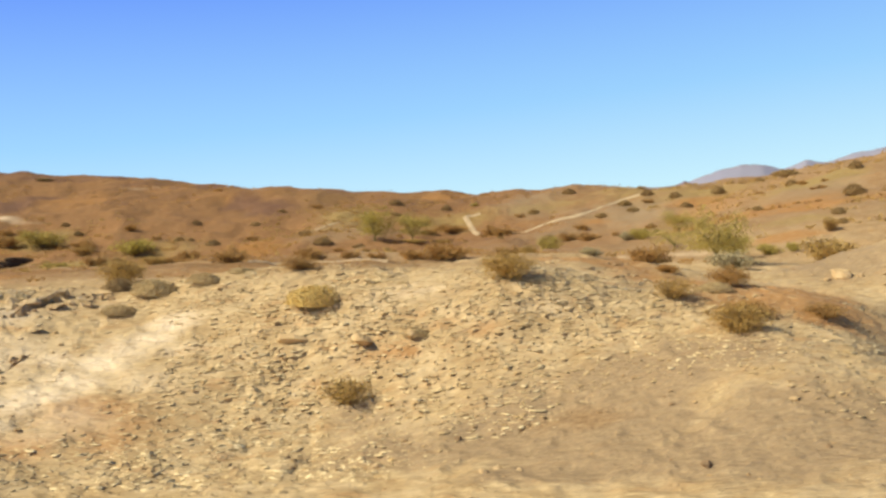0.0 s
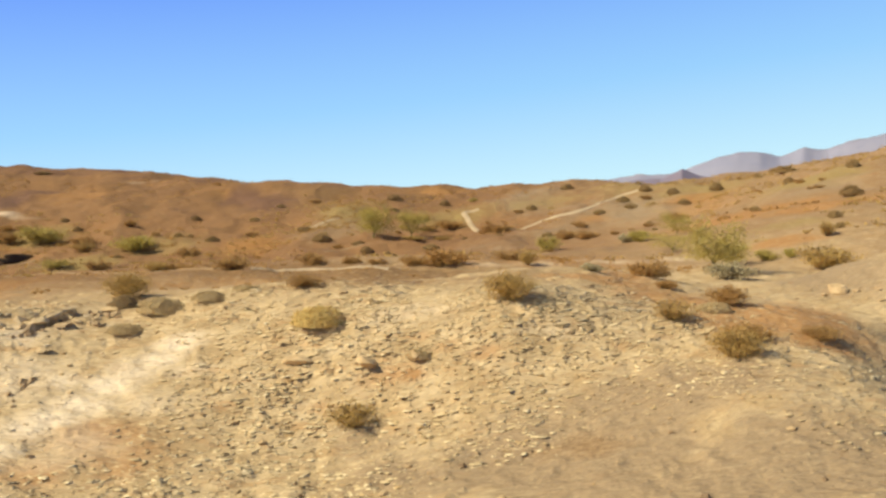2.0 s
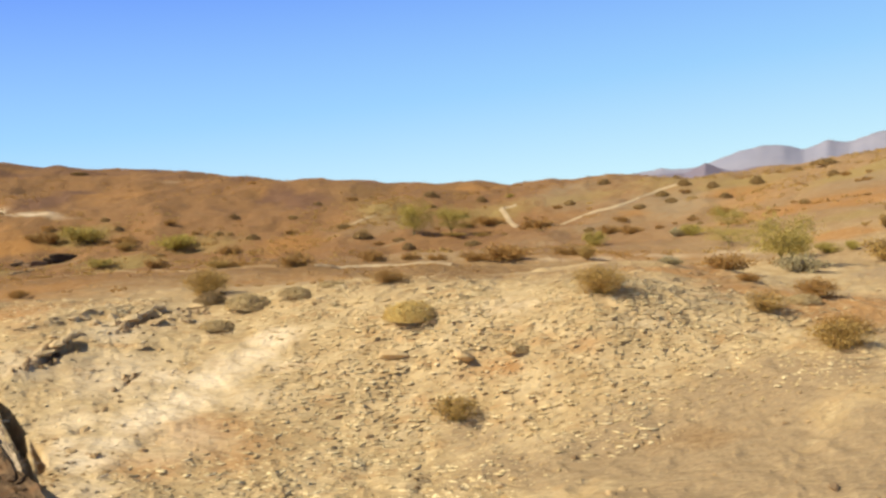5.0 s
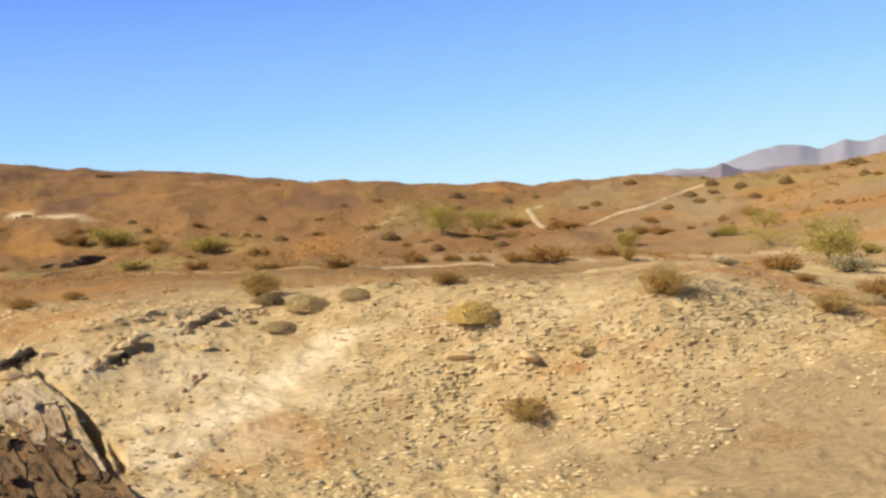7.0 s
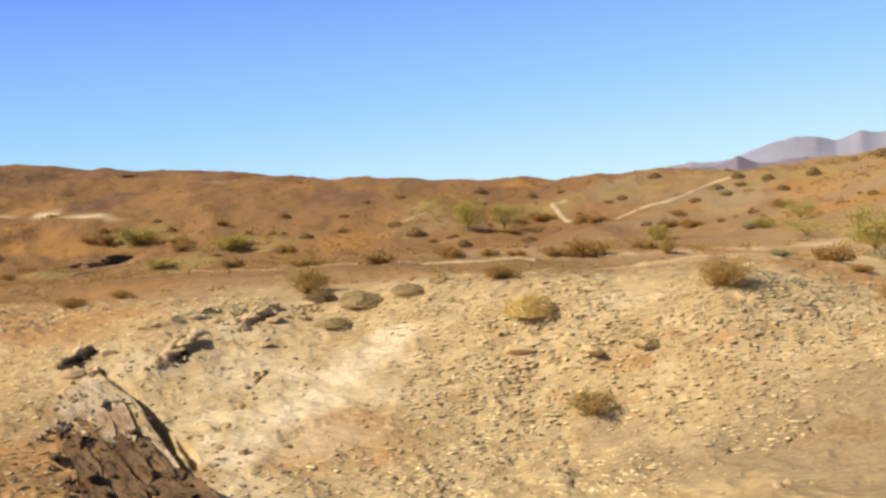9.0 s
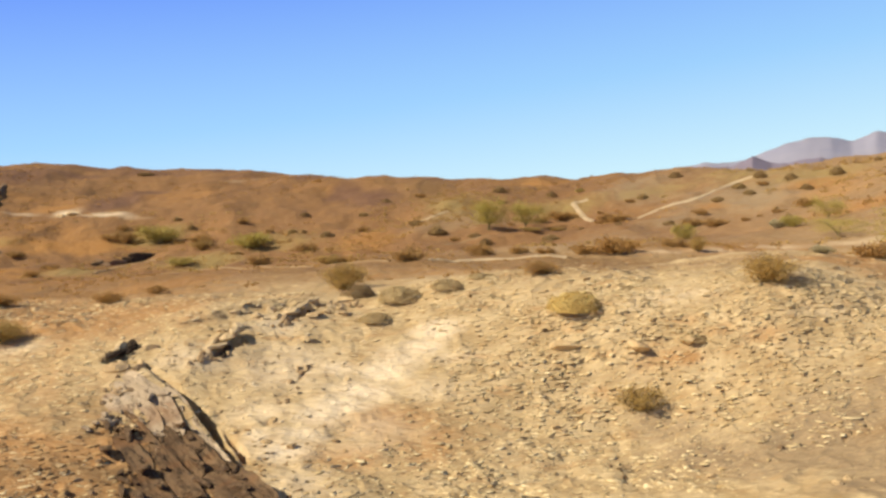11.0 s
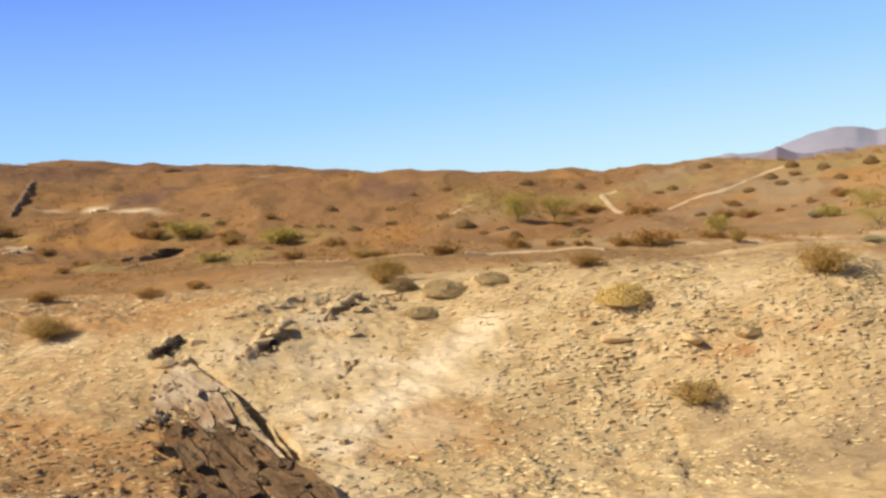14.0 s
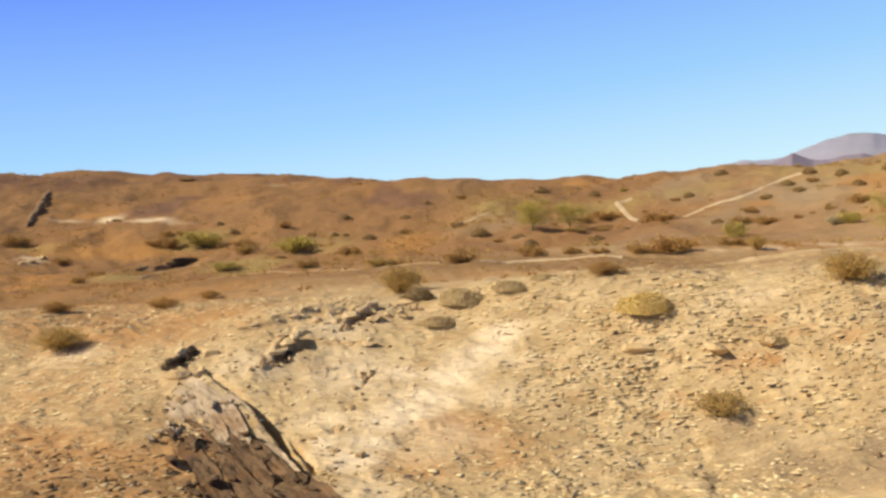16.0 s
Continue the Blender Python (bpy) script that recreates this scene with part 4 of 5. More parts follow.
# smaller shrubs dotted over the valley
r = random.Random(91)
dotted = []
while len(dotted) < 30:
    x, y = r.uniform(-62, 34), r.uniform(56, 118)
    if abs(x) < 0.52 * y and float(rough(np.array(x), np.array(y), 18.0, 2, 33)) > r.uniform(-0.5, 0.5):
        dotted.append((x, y, r.uniform(0.4, 1.0), r.uniform(0.6, 0.9), r.choice((0, 1, 1, 1, 3))))
spread(FAR_KINDS, dotted, "small shrubs dotted over the valley", 9)

for k, (x, y, wide, tall) in enumerate([(11.0, 38.2, 2.35, 1.95), (12.2, 50.0, 3.3, 1.0), (14.4, 58.0, 2.4, 1.2), (-6.5, 90.5, 3.8, 2.9), (-3.0, 91.8, 3.7, 2.4), (13.4, 44.0, 1.7, 1.1)]):
    tree = desert_tree("palo_verde_tree", 40 + k, tall, wide, 4200 if k else 4600, "yellow-green desert tree with an airy crown", 0.25 if k else 0.45)
    tree.matrix_basis = standing(x, y, k * 1.3)
    tree["group"] = "desert trees"


# ---- rocks ----
def rock_mesh(name, seed, flat, mat, sharp=0.3, detail=3):
    """A broken stone: a lump cut by a few random planes, with a worn, uneven skin."""
    r = random.Random(seed * 13 + 5)
    bm = bmesh.new()
    bmesh.ops.create_icosphere(bm, subdivisions=detail, radius=0.5)
    off = Vector((seed * 3.7, seed * 1.3, 0))
    cuts = [(Vector((r.gauss(0, 1), r.gauss(0, 1), r.gauss(0, 1))).normalized(), r.uniform(0.24, 0.4)) for _ in range(9)]
    for q in bm.verts:
        q.co = q.co * (1 + noise.noise(q.co * 2.2 + off) * sharp)
        for n, d in cuts:
            over = q.co.dot(n) - d
            if over > 0:
                q.co -= n * over
        q.co += q.co.normalized() * noise.noise(q.co * 7 + off) * 0.035
        q.co.z *= flat * 1.15
    me = bpy.data.meshes.new(name)
    bm.to_mesh(me)
    bm.free()
    me.materials.append(mat)
    return me


def put_rock(name, me, x, y, size, turn, label, group="", sink=0.25, tilt=0.0, tall=1.0):
    ob = new(name, me)
    ob.matrix_basis = Matrix.Translation((x, y, float(land(x, y)) + size * tall * (0.3 - sink) * 0.6)) @ Matrix.Rotation(turn, 4, "Z") @ Matrix.Rotation(tilt, 4, "Y") @ Matrix.Diagonal((size, size * 0.8, size * tall, 1))
    return tagged(ob, label, "rock", group)


PALE_ROCKS = [rock_mesh("rock", s, 0.62, STONE) for s in range(6)]
FLAT_ROCKS = [rock_mesh("flat_rock", 20 + s, 0.42, STONE, 0.5) for s in range(4)]
BROWN_ROCKS = [rock_mesh("brown_rock", 30 + s, 0.6, DARK_STONE) for s in range(4)]
CHALK_ROCKS = [rock_mesh("chalk_rock", 40 + s, 0.6, CHALKY, 0.4) for s in range(4)]

for k, (x, y, size) in enumerate([(-3.59, 23.19, 0.86), (-1.91, 22.75, 0.84), (-0.76, 22.74, 0.77), (-10.40, 24.13, 0.47), (-10.55, 25.77, 0.63), (-9.99, 27.97, 0.51)]):
    put_rock("flat_rock", FLAT_ROCKS[k % 4], x, y, size, k * 1.1, "flat brown rock lying on the gravel slope", "flat rocks", sink=0.18, tall=0.75)
for k, (x, y, size) in enumerate([(12.33, 29.27, 0.86), (-9.75, 19.28, 0.29), (-9.73, 26.10, 0.32), (12.75, 28.90, 0.30), (11.80, 29.12, 0.26)]):
    put_rock("pale_boulder", PALE_ROCKS[k % 6], x, y, size, k * 0.9, "pale rounded boulder on sandy ground", "pale boulders", sink=0.25)

# scattered stones that stand out from the gravel
rng = random.Random(12)
made = 0
while made < 80:
    x, y = rng.uniform(-15, 11), rng.uniform(14, 30)
    if float(rough(np.array(x), np.array(y), 4.0, 2, 51)) < rng.uniform(-0.6, 0.6):
        continue
    size = 0.12 + 0.22 * rng.random() ** 2.5
    kind = rng.random()
    me = rng.choice(PALE_ROCKS if kind < 0.6 else FLAT_ROCKS if kind < 0.85 else BROWN_ROCKS)
    put_rock("stone", me, x, y, size, rng.uniform(0, 6.28), "weathered tan stone half buried in the slope" if kind < 0.6 else "small brown stone lying on the slope", "stones on the slope", tall=rng.uniform(0.7, 1.1))
    made += 1


# ---- the gully's bank ----
# bedded rock along the bank: steep beds that strike down the slope, their broken edges towards the gully
def bank_point(s, line=BED_LINE):
    """The place and the way down a broken line at s metres from its head."""
    for (ax, ay, *_), (bx, by, *_) in zip(line, line[1:]):
        d = math.hypot(bx - ax, by - ay)
        if s <= d:
            return Vector((ax + (bx - ax) * s / d, ay + (by - ay) * s / d)), Vector((bx - ax, by - ay)).normalized()
        s -= d
    return Vector((bx, by)), Vector((bx - ax, by - ay)).normalized()


def rock_bed(root, s0, s1, w0, w1, lift, mat, seed):
    """One long bed of the outcrop: a tapering plate along the bank, its broken upper edge towards the gully, dipping away from it."""
    ns, nw = 90, 12
    s = np.linspace(s0, s1, ns)
    p, way = zip(*[bank_point(v) for v in s])
    p, way = np.array(p), np.array(way)
    p = np.array([p[max(i - 6, 0) : i + 7].mean(0) for i in range(ns)])
    way = np.array([way[max(i - 9, 0) : i + 10].mean(0) for i in range(ns)])
    way /= np.linalg.norm(way, axis=1, keepdims=True)
    west = np.stack([way[:, 1], -way[:, 0]], -1)
    u, v = np.linspace(0, 1, ns)[:, None], np.linspace(0, 1, nw)[None]
    taper = np.sin(np.pi * np.clip(u, 0.004, 0.996)) ** 0.45
    chip = 0.035 * rough(s[:, None] * 0.9 + 7 * seed, v * 0.3, 1.0, 4, seed)
    w = (w0 + w1) / 2 + (v - 0.5) * (w1 - w0) * taper + chip * taper
    q = p[:, None] + west[:, None] * w[:, :, None]
    inner = p[:, None] + west[:, None] * np.maximum(w, 0.4)[:, :, None]
    base = land(inner[:, :, 0], inner[:, :, 1])
    base = np.array([base[max(i - 4, 0) : i + 5].mean(0) for i in range(ns)])
    split = np.floor(3.2 * v + 0.5 * rough(s[:, None] * 0.5, v * 1.2, 1.0, 2, seed + 3))
    z = base + lift * taper * (1.0 - 0.75 * v) - 0.015 * split * (1 - v) + 0.03 * rough(s[:, None] * 0.9, v * 1.5, 1.0, 4, seed + 5) + 0.012 * rough(s[:, None] * 1.6, w * 5.0, 1.0, 3, seed + 7)
    grid = np.concatenate([q, z[:, :, None]], -1)
    # the edges go down into the ground
    ring = np.pad(grid, ((1, 1), (1, 1), (0, 0)), mode="edge")
    for edge in (np.s_[0], np.s_[-1], np.s_[:, 0], np.s_[:, -1]):
        ring[edge][..., 2] -= 0.5
    a = (np.arange(ns + 1)[:, None] * (nw + 2) + np.arange(nw + 1)[None]).ravel()
    quads = np.stack([a, a + nw + 2, a + nw + 3, a + 1], -1)
    return mesh_object("rock_bed", ring.reshape(-1, 3), quads, mat, root)


def bedded_outcrop():
    root = empty("rock_outcrop")
    pale = [(0.2, 4.9, 0.00, 0.34, 0.07), (0.6, 4.7, 0.28, 0.78, 0.09), (0.9, 4.3, 0.66, 1.20, 0.08), (1.4, 4.0, 1.10, 1.55, 0.05), (4.3, 6.6, 0.02, 0.30, 0.08)]
    dark = [(4.0, 7.6, 0.24, 0.62, 0.11), (3.7, 7.0, 0.60, 1.05, 0.09), (4.6, 8.6, 0.98, 1.42, 0.10), (2.6, 6.0, 1.10, 1.50, 0.06), (3.4, 6.6, 1.46, 1.90, 0.05), (6.0, 9.8, 0.02, 0.42, 0.13), (6.6, 9.9, 0.45, 0.94, 0.11), (5.4, 9.4, 1.50, 2.05, 0.07)]
    for k, (s0, s1, w0, w1, lift) in enumerate(pale):
        rock_bed(root, s0, s1, w0, w1, lift, BEDDED, 101 + k)
    for k, (s0, s1, w0, w1, lift) in enumerate(dark):
        rock_bed(root, s0, s1, w0, w1, lift, VARNISHED, 131 + k)
    return tagged(root, "grey and dark brown bedded rock outcrop on the gully's bank", "rock outcrop")


def slab_rock(seed, mat):
    """A long splinter of a bed."""
    me = rock_mesh("slab_rock", seed, 0.55, mat, 0.5, 3)
    me.transform(Matrix.Diagonal((1.9, 0.8, 0.8, 1)))
    return me


BEDDED = bedded_material("bedded_rock", (0.40, 0.300, 0.205), (0.54, 0.415, 0.295), (0.20, 0.14, 0.095), -52)
VARNISHED = bedded_material("varnished_beds", (0.105, 0.062, 0.034), (0.225, 0.143, 0.082), (0.04, 0.026, 0.017), -54)
bedded_outcrop()
# splinters of the beds, lying along them
SLAB_ROCKS = [slab_rock(110 + k, VARNISHED) for k in range(5)] + [slab_rock(120 + k, BEDDED) for k in range(3)]
r = random.Random(52)
for k in range(95):
    along, out = r.uniform(2.6, 9.6), r.uniform(0.15, 2.3)
    p, way = bank_point(along)
    pick = r.randrange(5) if along > 4.4 - 0.5 * out + r.gauss(0, 0.5) else 5 + r.randrange(3)
    put_rock("slab_rock", SLAB_ROCKS[pick], p.x + way.y * out, p.y - way.x * out, 0.10 + 0.34 * r.random() ** 1.8, math.atan2(way.y, way.x) + r.gauss(0, 0.3), "dark brown splinter of bedded rock on the outcrop" if pick < 5 else "grey splinter of bedded rock on the outcrop", "splinters on the outcrop", sink=-0.25, tilt=r.gauss(0, 0.2), tall=r.uniform(0.6, 1.0))

# crags that overhang the hollows, with near-black rocks jammed below to paint the shade
# near-black base colour that paints shade in hollows, slot and far ledge
SHADY = rock_material("dark_and_shade_rock", (0.05, 0.034, 0.023), (0.08, 0.054, 0.036), (0.03, 0.02, 0.014))
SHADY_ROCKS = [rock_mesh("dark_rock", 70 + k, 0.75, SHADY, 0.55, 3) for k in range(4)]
CRAG_ROCKS = [rock_mesh("crag_rock", 80 + k, 0.8, CHALKY, 0.5, 3) for k in range(4)]
r = random.Random(35)
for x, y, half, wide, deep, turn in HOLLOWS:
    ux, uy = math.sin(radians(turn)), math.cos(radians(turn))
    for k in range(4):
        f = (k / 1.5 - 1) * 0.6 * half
        put_rock("dark_rock", SHADY_ROCKS[k % 4], x + ux * f + r.uniform(-0.05, 0.05), y + uy * f, wide * r.uniform(1.0, 1.4), r.uniform(0, 6.3), "near-black rock painting the shade in a hollow of the bank", "rocks in the hollows", sink=0.25, tilt=r.uniform(-0.4, 0.4), tall=0.8)
    for k in range(5):
        f = (k / 2 - 1) * 0.95 * half
        out = -1.15 * wide + r.uniform(-0.08, 0.06)
        put_rock("crag_rock", CRAG_ROCKS[k % 4], x + ux * f + uy * out, y + uy * f - ux * out, r.uniform(0.22, 0.38), radians(90 - turn) + r.uniform(-0.5, 0.5), "cream crag rock overhanging a dark hollow", "crag rocks", sink=0.15, tilt=r.uniform(-0.15, 0.25), tall=r.uniform(0.7, 1.0))
# flat slabs that roof the hollows from the west
ROOF_SLABS = [slab_rock(170 + k, CHALKY) for k in range(3)]
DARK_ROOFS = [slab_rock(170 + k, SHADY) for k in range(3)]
for n, (x, y, half, wide, deep, turn) in enumerate(HOLLOWS):
    ux, uy = math.sin(radians(turn)), math.cos(radians(turn))
    for k in range(3):
        f, out = (k - 0.8) * 0.62 * half, -0.62 * wide
        px, py = x + ux * f + uy * out, y + uy * f - ux * out
        rim = float(land(px - 1.9 * wide * uy, py + 1.9 * wide * ux))
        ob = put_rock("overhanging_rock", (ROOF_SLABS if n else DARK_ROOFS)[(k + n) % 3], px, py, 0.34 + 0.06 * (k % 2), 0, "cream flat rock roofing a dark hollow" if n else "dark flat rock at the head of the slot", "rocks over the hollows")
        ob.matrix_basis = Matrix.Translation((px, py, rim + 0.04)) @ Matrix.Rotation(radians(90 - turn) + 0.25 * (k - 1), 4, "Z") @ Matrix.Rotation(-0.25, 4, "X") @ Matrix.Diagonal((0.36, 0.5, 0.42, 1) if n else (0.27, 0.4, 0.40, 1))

# near-black slabs added in the slot below the bank to paint its shade
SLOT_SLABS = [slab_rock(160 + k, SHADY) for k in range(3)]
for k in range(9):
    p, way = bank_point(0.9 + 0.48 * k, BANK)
    put_rock("fallen_rock", SLOT_SLABS[k % 3], p.x - 0.06 * way.y, p.y + 0.06 * way.x, 0.30, math.atan2(way.y, way.x) + r.gauss(0, 0.1), "near-black rock painting the shade in the slot below the bank", "rocks in the slot", sink=0.1, tilt=r.gauss(0, 0.12), tall=0.8)
# grey rubble that trails from the crags
GREY_ROCKS = [rock_mesh("grey_rock", 90 + k, 0.7, LAYERED, 0.5, 2) for k in range(4)]
for x0, y0, x1, y1, count, low, high in ((-13.0, 22.45, -12.45, 23.1, 12, 0.14, 0.30), (-11.4, 24.7, -10.9, 25.5, 12, 0.14, 0.30), (-10.5, 26.9, -9.5, 27.2, 12, 0.10, 0.24), (-14.5, 21.9, -13.7, 22.3, 9, 0.14, 0.28), (-14.4, 20.7, -13.6, 21.2, 10, 0.14, 0.30), (-10.45, 20.0, -10.2, 23.0, 12, 0.10, 0.22)):
    for k in range(count):
        f = r.random()
        put_rock("grey_rock", GREY_ROCKS[k % 4], x0 + (x1 - x0) * f + r.gauss(0, 0.1), y0 + (y1 - y0) * f + r.gauss(0, 0.16), r.uniform(low, high), r.uniform(0, 6.3), "broken grey rock trailing from the gully's crags", "rubble by the crags", sink=0.15, tilt=r.uniform(-0.5, 0.5), tall=r.uniform(0.7, 1.1))

# wash bank across the valley, undercut shade painted near-black; slanting dyke on the hill
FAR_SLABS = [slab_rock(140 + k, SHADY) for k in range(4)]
DYKE = rock_material("dyke_stone", (0.17, 0.105, 0.065), (0.24, 0.155, 0.095), (0.08, 0.05, 0.032))
DYKE_SLABS = [slab_rock(150 + k, DYKE) for k in range(3)]
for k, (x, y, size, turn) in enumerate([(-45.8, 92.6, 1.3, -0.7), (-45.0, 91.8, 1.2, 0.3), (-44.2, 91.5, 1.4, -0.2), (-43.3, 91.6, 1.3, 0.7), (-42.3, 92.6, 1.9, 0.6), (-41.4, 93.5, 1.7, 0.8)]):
    put_rock("dark_ledge", (DYKE_SLABS * 2 if k in (0, 2, 3) else FAR_SLABS)[k % 4], x, y, size, turn, "brown broken ledge above the far wash" if k in (0, 2, 3) else "near-black ledge painting the undercut shade above the far wash", "far ledges", sink=0.1, tilt=0.12 * (k % 3 - 1), tall=0.9 + 0.15 * (k % 2))
for k in range(9):
    f = k / 8
    put_rock("dyke_rock", DYKE_SLABS[k % 3], -67.3 - 5.5 * f, 109.6 + 15.0 * f, 1.5 + 0.25 * (k % 3), 1.92 + 0.12 * (k % 3 - 1), "dark slanting dyke of rock on the far hill", "dyke rocks", sink=0.25, tilt=-0.24, tall=0.95)
for k, (x, y, size) in enumerate([(-57.04, 111.08, 1.46), (-57.85, 110.66, 1.02), (-57.61, 92.14, 1.26), (-57.83, 91.03, 1.00), (-57.49, 94.39, 1.03)]):
    put_rock("pale_outcrop", CHALK_ROCKS[k % 4], x, y, size, 0.9 * k, "pale outcrop on the reddish hillside", "pale outcrops", sink=0.2, tall=0.7)

# broken ledges round the gully's head
r = random.Random(33)
for k, (x, y, size) in enumerate([(-10.25, 26.02, 0.23), (-10.09, 26.26, 0.24), (-9.99, 26.72, 0.24), (-9.91, 27.20, 0.21), (-9.79, 27.43, 0.21), (-14.20, 23.50, 0.39), (-13.65, 23.33, 0.33), (-13.20, 23.57, 0.39), (-12.47, 24.19, 0.39), (-12.14, 24.59, 0.46), (-11.79, 24.96, 0.40), (-10.39, 27.06, 0.36), (-10.05, 27.20, 0.33), (-9.76, 27.83, 0.34), (-14.70, 22.31, 0.58), (-14.21, 22.35, 0.58), (-12.05, 25.32, 0.38), (-11.73, 25.71, 0.41), (-12.72, 25.19, 0.41), (-12.34, 25.55, 0.38), (-10.19, 20.18, 0.28), (-10.09, 22.58, 0.25), (-10.11, 19.78, 0.25)]):
    me = (CHALK_ROCKS + PALE_ROCKS)[k % 8]
    put_rock("ledge_rock", me, x + r.uniform(-0.25, 0.25), y + r.uniform(-0.3, 0.3), size * r.uniform(0.6, 1.25), r.uniform(-0.9, 0.1), "pale broken ledge rock at the gully's rim", "ledge rocks", sink=0.35, tilt=r.uniform(-0.2, 0.2), tall=r.uniform(0.8, 1.3))
for k, (x, y, size) in enumerate([(-12.76, 16.17, 0.18), (-12.86, 17.78, 0.19), (-10.40, 16.02, 0.13), (-13.21, 17.38, 0.07), (-12.32, 18.27, 0.13), (-11.64, 16.69, 0.12), (-13.59, 18.96, 0.08), (-10.71, 16.38, 0.07), (-13.22, 17.58, 0.21), (-11.84, 16.40, 0.15), (-11.92, 17.98, 0.10), (-12.28, 18.12, 0.13), (-11.34, 16.84, 0.20), (-10.59, 15.98, 0.18), (-12.14, 16.27, 0.12), (-10.95, 16.27, 0.13), (-13.95, 21.04, 0.23), (0.39, 18.76, 0.21), (4.47, 15.73, 0.25), (-3.03, 18.83, 0.14), (-2.82, 18.17, 0.16)]):
    put_rock("dark_rock", BROWN_ROCKS[k % 4], x, y, size, r.uniform(0, 6), "dark weathered rock beside a hollow in the bank", "dark rocks", sink=0.1)


# ---- loose stuff ----
def gravel(name, count, area, low, high, mat, label, seed, clump, bias, thick=0.45):
    """Loose stones strewn over a stretch of ground, denser in patches."""
    rng = np.random.default_rng(seed)
    g = (1 + 5**0.5) / 2
    ico = np.array([(-1, g, 0), (1, g, 0), (-1, -g, 0), (1, -g, 0), (0, -1, g), (0, 1, g), (0, -1, -g), (0, 1, -g), (g, 0, -1), (g, 0, 1), (-g, 0, -1), (-g, 0, 1)]) / 1.9
    tri = np.array([(0, 11, 5), (0, 5, 1), (0, 1, 7), (0, 7, 10), (0, 10, 11), (1, 5, 9), (5, 11, 4), (11, 10, 2), (10, 7, 6), (7, 1, 8), (3, 9, 4), (3, 4, 2), (3, 2, 6), (3, 6, 8), (3, 8, 9), (4, 9, 5), (2, 4, 11), (6, 2, 10), (8, 6, 7), (9, 8, 1)])
    x0, x1, y0, y1 = area
    x, y = rng.uniform(x0, x1, count * 4), rng.uniform(y0, y1, count * 4)
    keep = rough(x, y, clump, 3, seed) + bias(x, y) > rng.uniform(-0.9, 1.1, count * 4)
    x, y = x[keep][:count], y[keep][:count]
    n = len(x)
    size = low + (high - low) * rng.random(n) ** 3
    v = ico[None] * rng.uniform(0.4, 1.35, (n, 12, 1)) * size[:, None, None] / 2
    v[:, :, 2] *= thick * rng.uniform(0.6, 1.3, (n, 1))
    v[:, :, 0] *= rng.uniform(1.0, 2.0, (n, 1))
    v[:, :, 2] += v[:, :, 0] * rng.normal(0.03, 0.06, (n, 1))
    a = rng.normal(0.45, 0.5, n)
    c, s = np.cos(a)[:, None], np.sin(a)[:, None]
    vx, vy = v[:, :, 0] * c - v[:, :, 1] * s, v[:, :, 0] * s + v[:, :, 1] * c
    v = np.stack([vx + x[:, None], vy + y[:, None], v[:, :, 2] + (land(x, y) - 0.04 * size)[:, None]], -1).reshape(-1, 3)
    f = (tri[None] + 12 * np.arange(n)[:, None, None]).reshape(-1, 3)
    me = bpy.data.meshes.new(name)
    me.vertices.add(len(v))
    me.vertices.foreach_set("co", v.ravel())
    me.loops.add(f.size)
    me.loops.foreach_set("vertex_index", f.ravel().astype(np.int32))
    me.polygons.add(len(f))
    me.polygons.foreach_set("loop_start", (np.arange(len(f)) * 3).astype(np.int32))
    me.update(calc_edges=True)
    me.materials.append(mat)
    return tagged(new(name, me), label, "gravel", kind="stuff")


def gravel_material(name, a, c, e):
    m, nt, b = material(name)
    geo = nt.nodes.new("ShaderNodeNewGeometry")
    pick = geo.outputs["Random Per Island"]
    col = mixed(nt, ranged(nt, pick, 0.0, 0.6), a, c)
    col = mixed(nt, ranged(nt, pick, 0.8, 0.9), col, e)
    col = mixed(nt, ranged(nt, grain(nt, 14, 3, place(nt)), 0.4, 0.7, 0, 0.4), col, e)
    nt.links.new(col, b.inputs["Base Color"])
    b.inputs["Roughness"].default_value = 0.92
    return m


PEBBLE = gravel_material("mixed_gravel", (0.46, 0.33, 0.17), (0.63, 0.485, 0.275), (0.41, 0.275, 0.13))
CREAM = gravel_material("cream_flakes", (0.57, 0.435, 0.24), (0.82, 0.665, 0.405), (0.45, 0.305, 0.145))
DARK_PEBBLE = gravel_material("dark_gravel", (0.36, 0.22, 0.10), (0.54, 0.375, 0.195), (0.26, 0.15, 0.075))
BROWN_RUBBLE = gravel_material("brown_rubble", (0.28, 0.145, 0.058), (0.46, 0.30, 0.145), (0.15, 0.08, 0.036))


def bare_soil(x, y):
    """Fewer stones on the brown top of the crest, on the rusty soil round the shrubs and on the smooth grey soil below."""
    return -1.1 * step(25.8, 27.4, y + 0.5 * rough(x, y, 2.0, 2, 43)) * step(-6, -4, x) - 1.3 * np.exp(-(((x - 9) / 3) ** 2 + ((y - 25) / 2.6) ** 2)) - 1.5 * np.exp(-(((x - 3.2) / 3.6) ** 2 + ((y - 17.2) / 2.6) ** 2)) - 0.9 * np.exp(-(((x + 1.3) / 1.3) ** 2 + ((y - 20.2) / 1.4) ** 2))


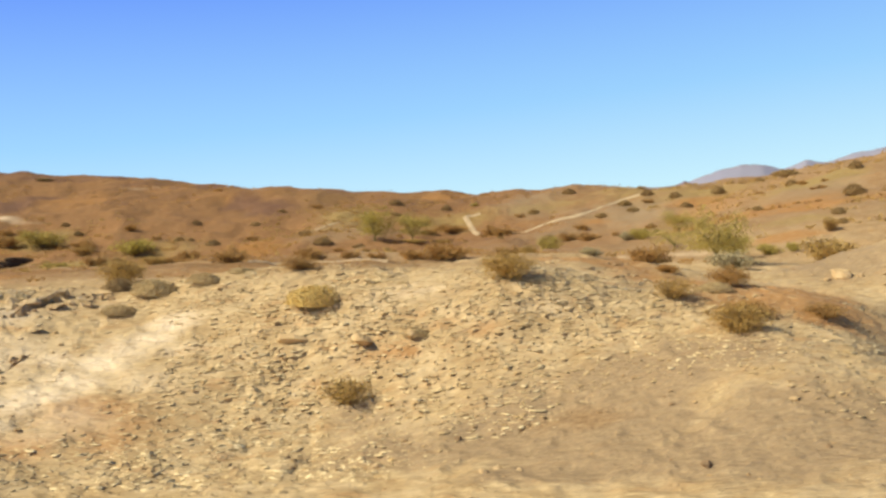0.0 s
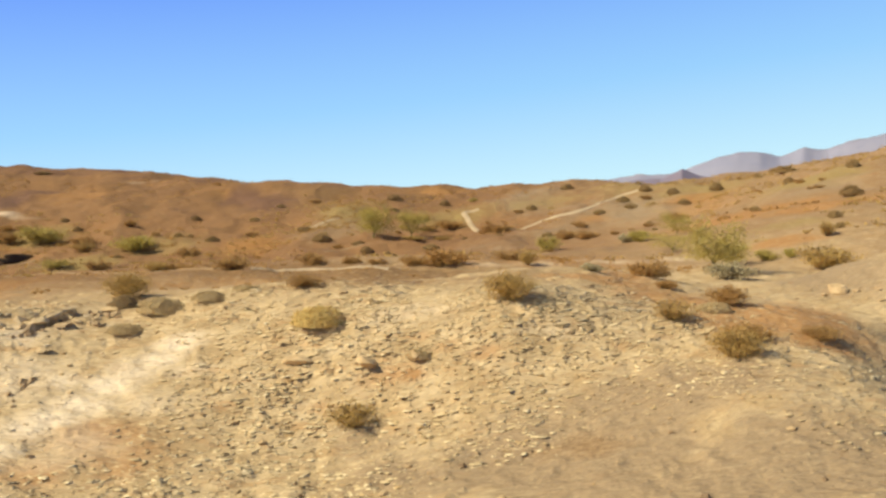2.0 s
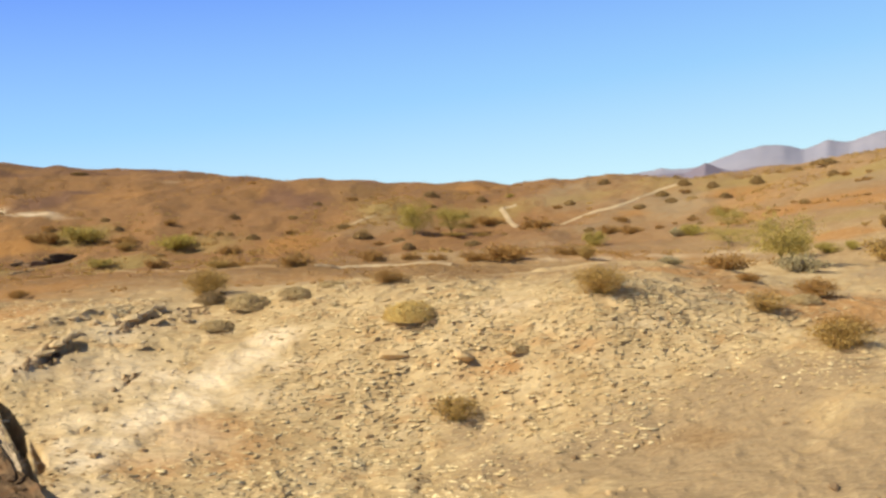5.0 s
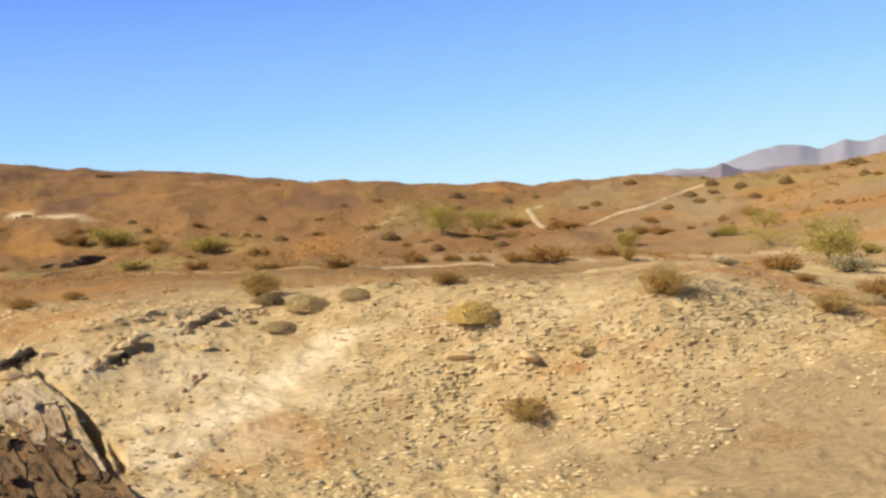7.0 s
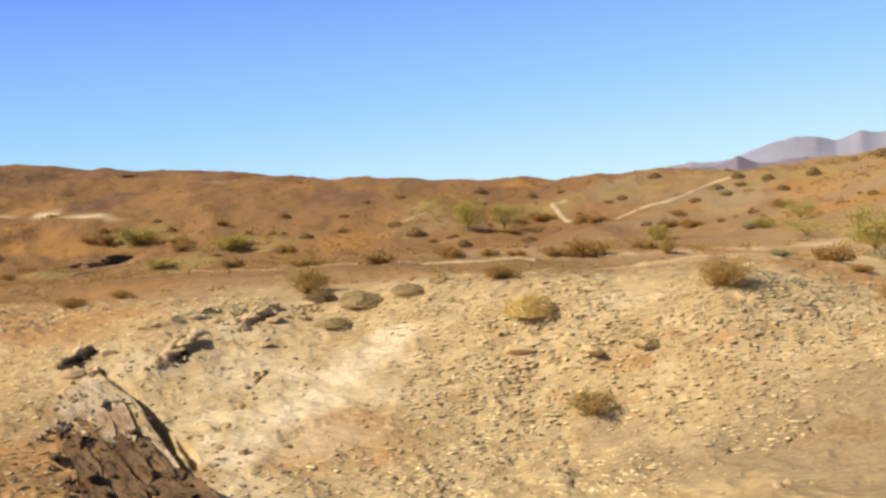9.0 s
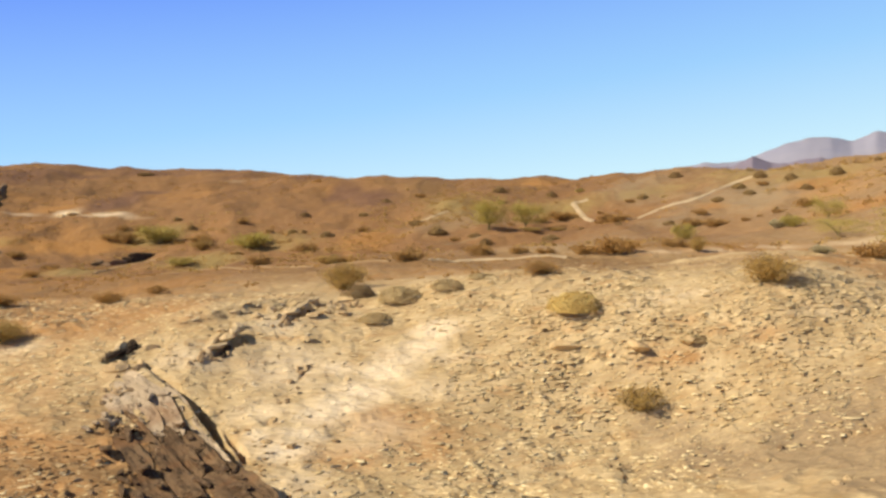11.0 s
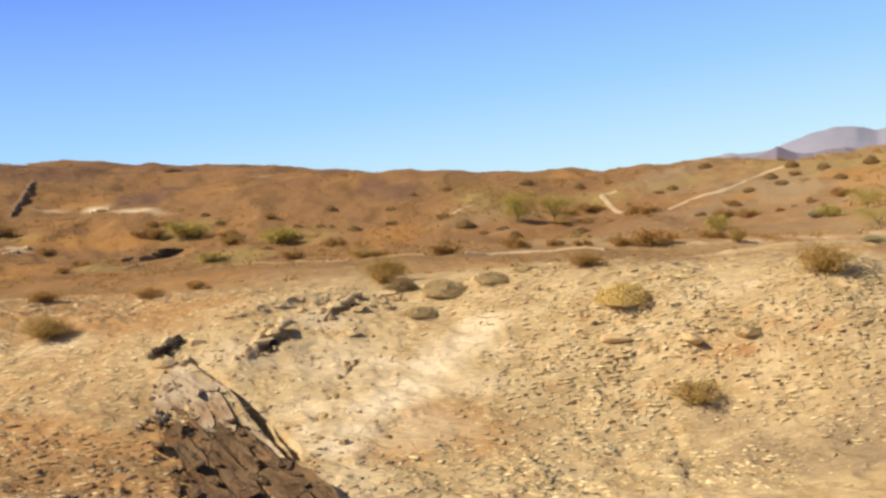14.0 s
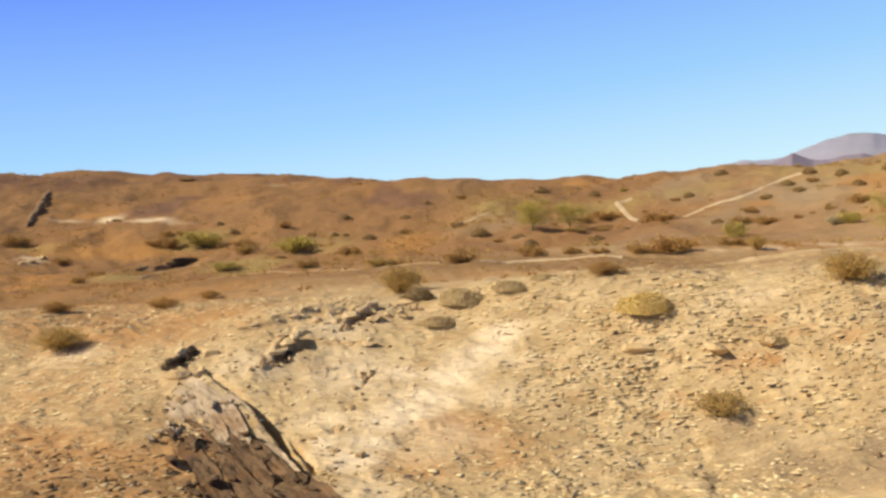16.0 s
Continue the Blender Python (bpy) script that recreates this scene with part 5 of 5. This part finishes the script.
def crest_stones(x, y):
    return bare_soil(x, y) - 1.3 * np.exp(-(((x + 14) / 3.2) ** 2 + ((y - 17) / 2.5) ** 2)) + 0.9 * np.exp(-(((x - 1) / 8) ** 2 + ((y - 24) / 3.5) ** 2)) + 0.5 * np.exp(-(((x + 4) / 4) ** 2 + ((y - 19) / 3) ** 2)) - 1.6 * np.exp(-(((x + 8.6) / 2.0) ** 2 + ((y - 21.5) / 3.5) ** 2)) - 1.2 * np.exp(-(((x + 11.5) / 1.5) ** 2 + ((y - 23) / 2.5) ** 2)) - 1.4 * np.exp(-(((x + 10.0) / 1.0) ** 2 + ((y - 18.3) / 1.8) ** 2)) - 1.0 * np.exp(-(((x - 6) / 4) ** 2 + ((y - 16) / 3) ** 2)) - 1.3 * np.exp(-(((x - 2.5) / 4) ** 2 + ((y - 15.5) / 2.5) ** 2))


gravel("gravel", 17500, (-19, 13, 12, 30), 0.05, 0.17, PEBBLE, "loose tan and cream gravel on the slope", 71, 2.5, crest_stones, 0.095)
gravel("flakes", 8000, (-9, 12, 17, 29), 0.07, 0.24, CREAM, "flat cream flakes of broken stone on the crest", 79, 2.0, lambda x, y: bare_soil(x, y) - 0.25 + 0.9 * np.exp(-(((x - 1) / 8) ** 2 + ((y - 24) / 3.5) ** 2)) + 0.5 * np.exp(-(((x + 4) / 4) ** 2 + ((y - 18) / 3) ** 2)) - 1.6 * np.exp(-(((x + 8.6) / 2.0) ** 2 + ((y - 21.5) / 3.5) ** 2)), 0.10)
gravel("pebbles", 5000, (-24, 20, 25, 50), 0.04, 0.2, DARK_PEBBLE, "loose stones along the crest and bench", 73, 4.0, lambda x, y: 0.2 - 1.5 * step(30, 34, y), 0.2)
gravel("dark_pebbles", 900, (-17, 12, 12, 28), 0.03, 0.16, DARK_PEBBLE, "small brown stones among the gravel", 75, 1.6, lambda x, y: 1.2 * np.exp(-(((x + 12.5) / 2.5) ** 2 + ((y - 17.5) / 2.5) ** 2)) - 0.2 - 1.2 * np.exp(-(((x + 8.6) / 2.0) ** 2 + ((y - 21.5) / 3.5) ** 2)), 0.22)


def plain_stones(x, y):
    """Stones on the plain west of the gully, fewer on the outcrop and in the bowl at the gully's head."""
    return 0.35 - 1.6 * np.exp(-(((x + 12.6) / 1.6) ** 2 + ((y - 23.4) / 1.6) ** 2)) - 1.2 * np.exp(-(((x + 12.2) / 1.6) ** 2 + ((y - 19.5) / 2.5) ** 2)) - 0.9 * np.exp(-(((x + 15) / 3.0) ** 2 + ((y - 17) / 2.0) ** 2))


gravel("plain_gravel", 6500, (-25, -11.5, 15, 31), 0.06, 0.21, CREAM, "cream flakes strewn over the rusty plain", 87, 1.8, plain_stones, 0.15)
CHALK_CHIP = gravel_material("chalk_chips", (0.60, 0.46, 0.28), (0.84, 0.69, 0.47), (0.42, 0.28, 0.15))
gravel("chalk_chips", 800, (-14, -8.5, 16.5, 26.5), 0.06, 0.2, CHALK_CHIP, "chalky chips on the bleached ground round the gully", 89, 1.3, lambda x, y: 0.25 - 1.6 * step(0.1, 0.6, (-0.78 * (x + 11.9) - 0.62 * (y - 19.8)) / 1.2), 0.11)
gravel("rubble", 2200, (-17.5, -9, 13, 20), 0.03, 0.22, BROWN_RUBBLE, "dark brown rubble below the bedded outcrop", 77, 1.2, lambda x, y: 1.0 * np.exp(-(((x + 13) / 2.6) ** 2 + ((y - 17) / 2.2) ** 2)) - 0.35, 0.24)


def scrub(name, count, area, mat, label, seed, clump, tuft):
    """Low scrub too thick to count: tufts of small leaves strewn over the valley."""
    rng = np.random.default_rng(seed)
    x0, x1, y0, y1 = area
    x, y = rng.uniform(x0, x1, count * 5), rng.uniform(y0, y1, count * 5)
    keep = rough(x, y, clump, 2, seed) > rng.uniform(-0.2, 0.8, count * 5)
    x, y = x[keep][:count], y[keep][:count]
    n, each = len(x), 16
    size = tuft * rng.uniform(0.5, 1.4, n)
    off = rng.normal(0, 0.3, (n, each, 3)) * size[:, None, None] * np.array([1.5, 1.5, 0.55])
    c = np.stack([x, y, land(x, y)], -1)[:, None, :] + np.abs(off) * np.array([0, 0, 1]) + off * np.array([1, 1, 0])
    v, f = blades(c.reshape(-1, 3), rng.normal(size=(n * each, 3)), tuft * 0.42, tuft * 0.22, rng)
    return tagged(mesh_object(name, v, f, mat), label, "scrub", kind="stuff")


scrub("scrub", 1500, (-75, 45, 48, 112), OLIVE, "low olive-brown scrub on the valley floor", 81, 14, 0.5)
scrub("bench_scrub", 420, (-36, 12, 33, 50), BROWN, "low dry scrub on the bench behind the crest", 85, 5, 0.3)
scrub("dry_scrub", 1300, (-95, 70, 60, 150), BROWN, "sparse dry brown scrub on the hills", 83, 10, 0.55)
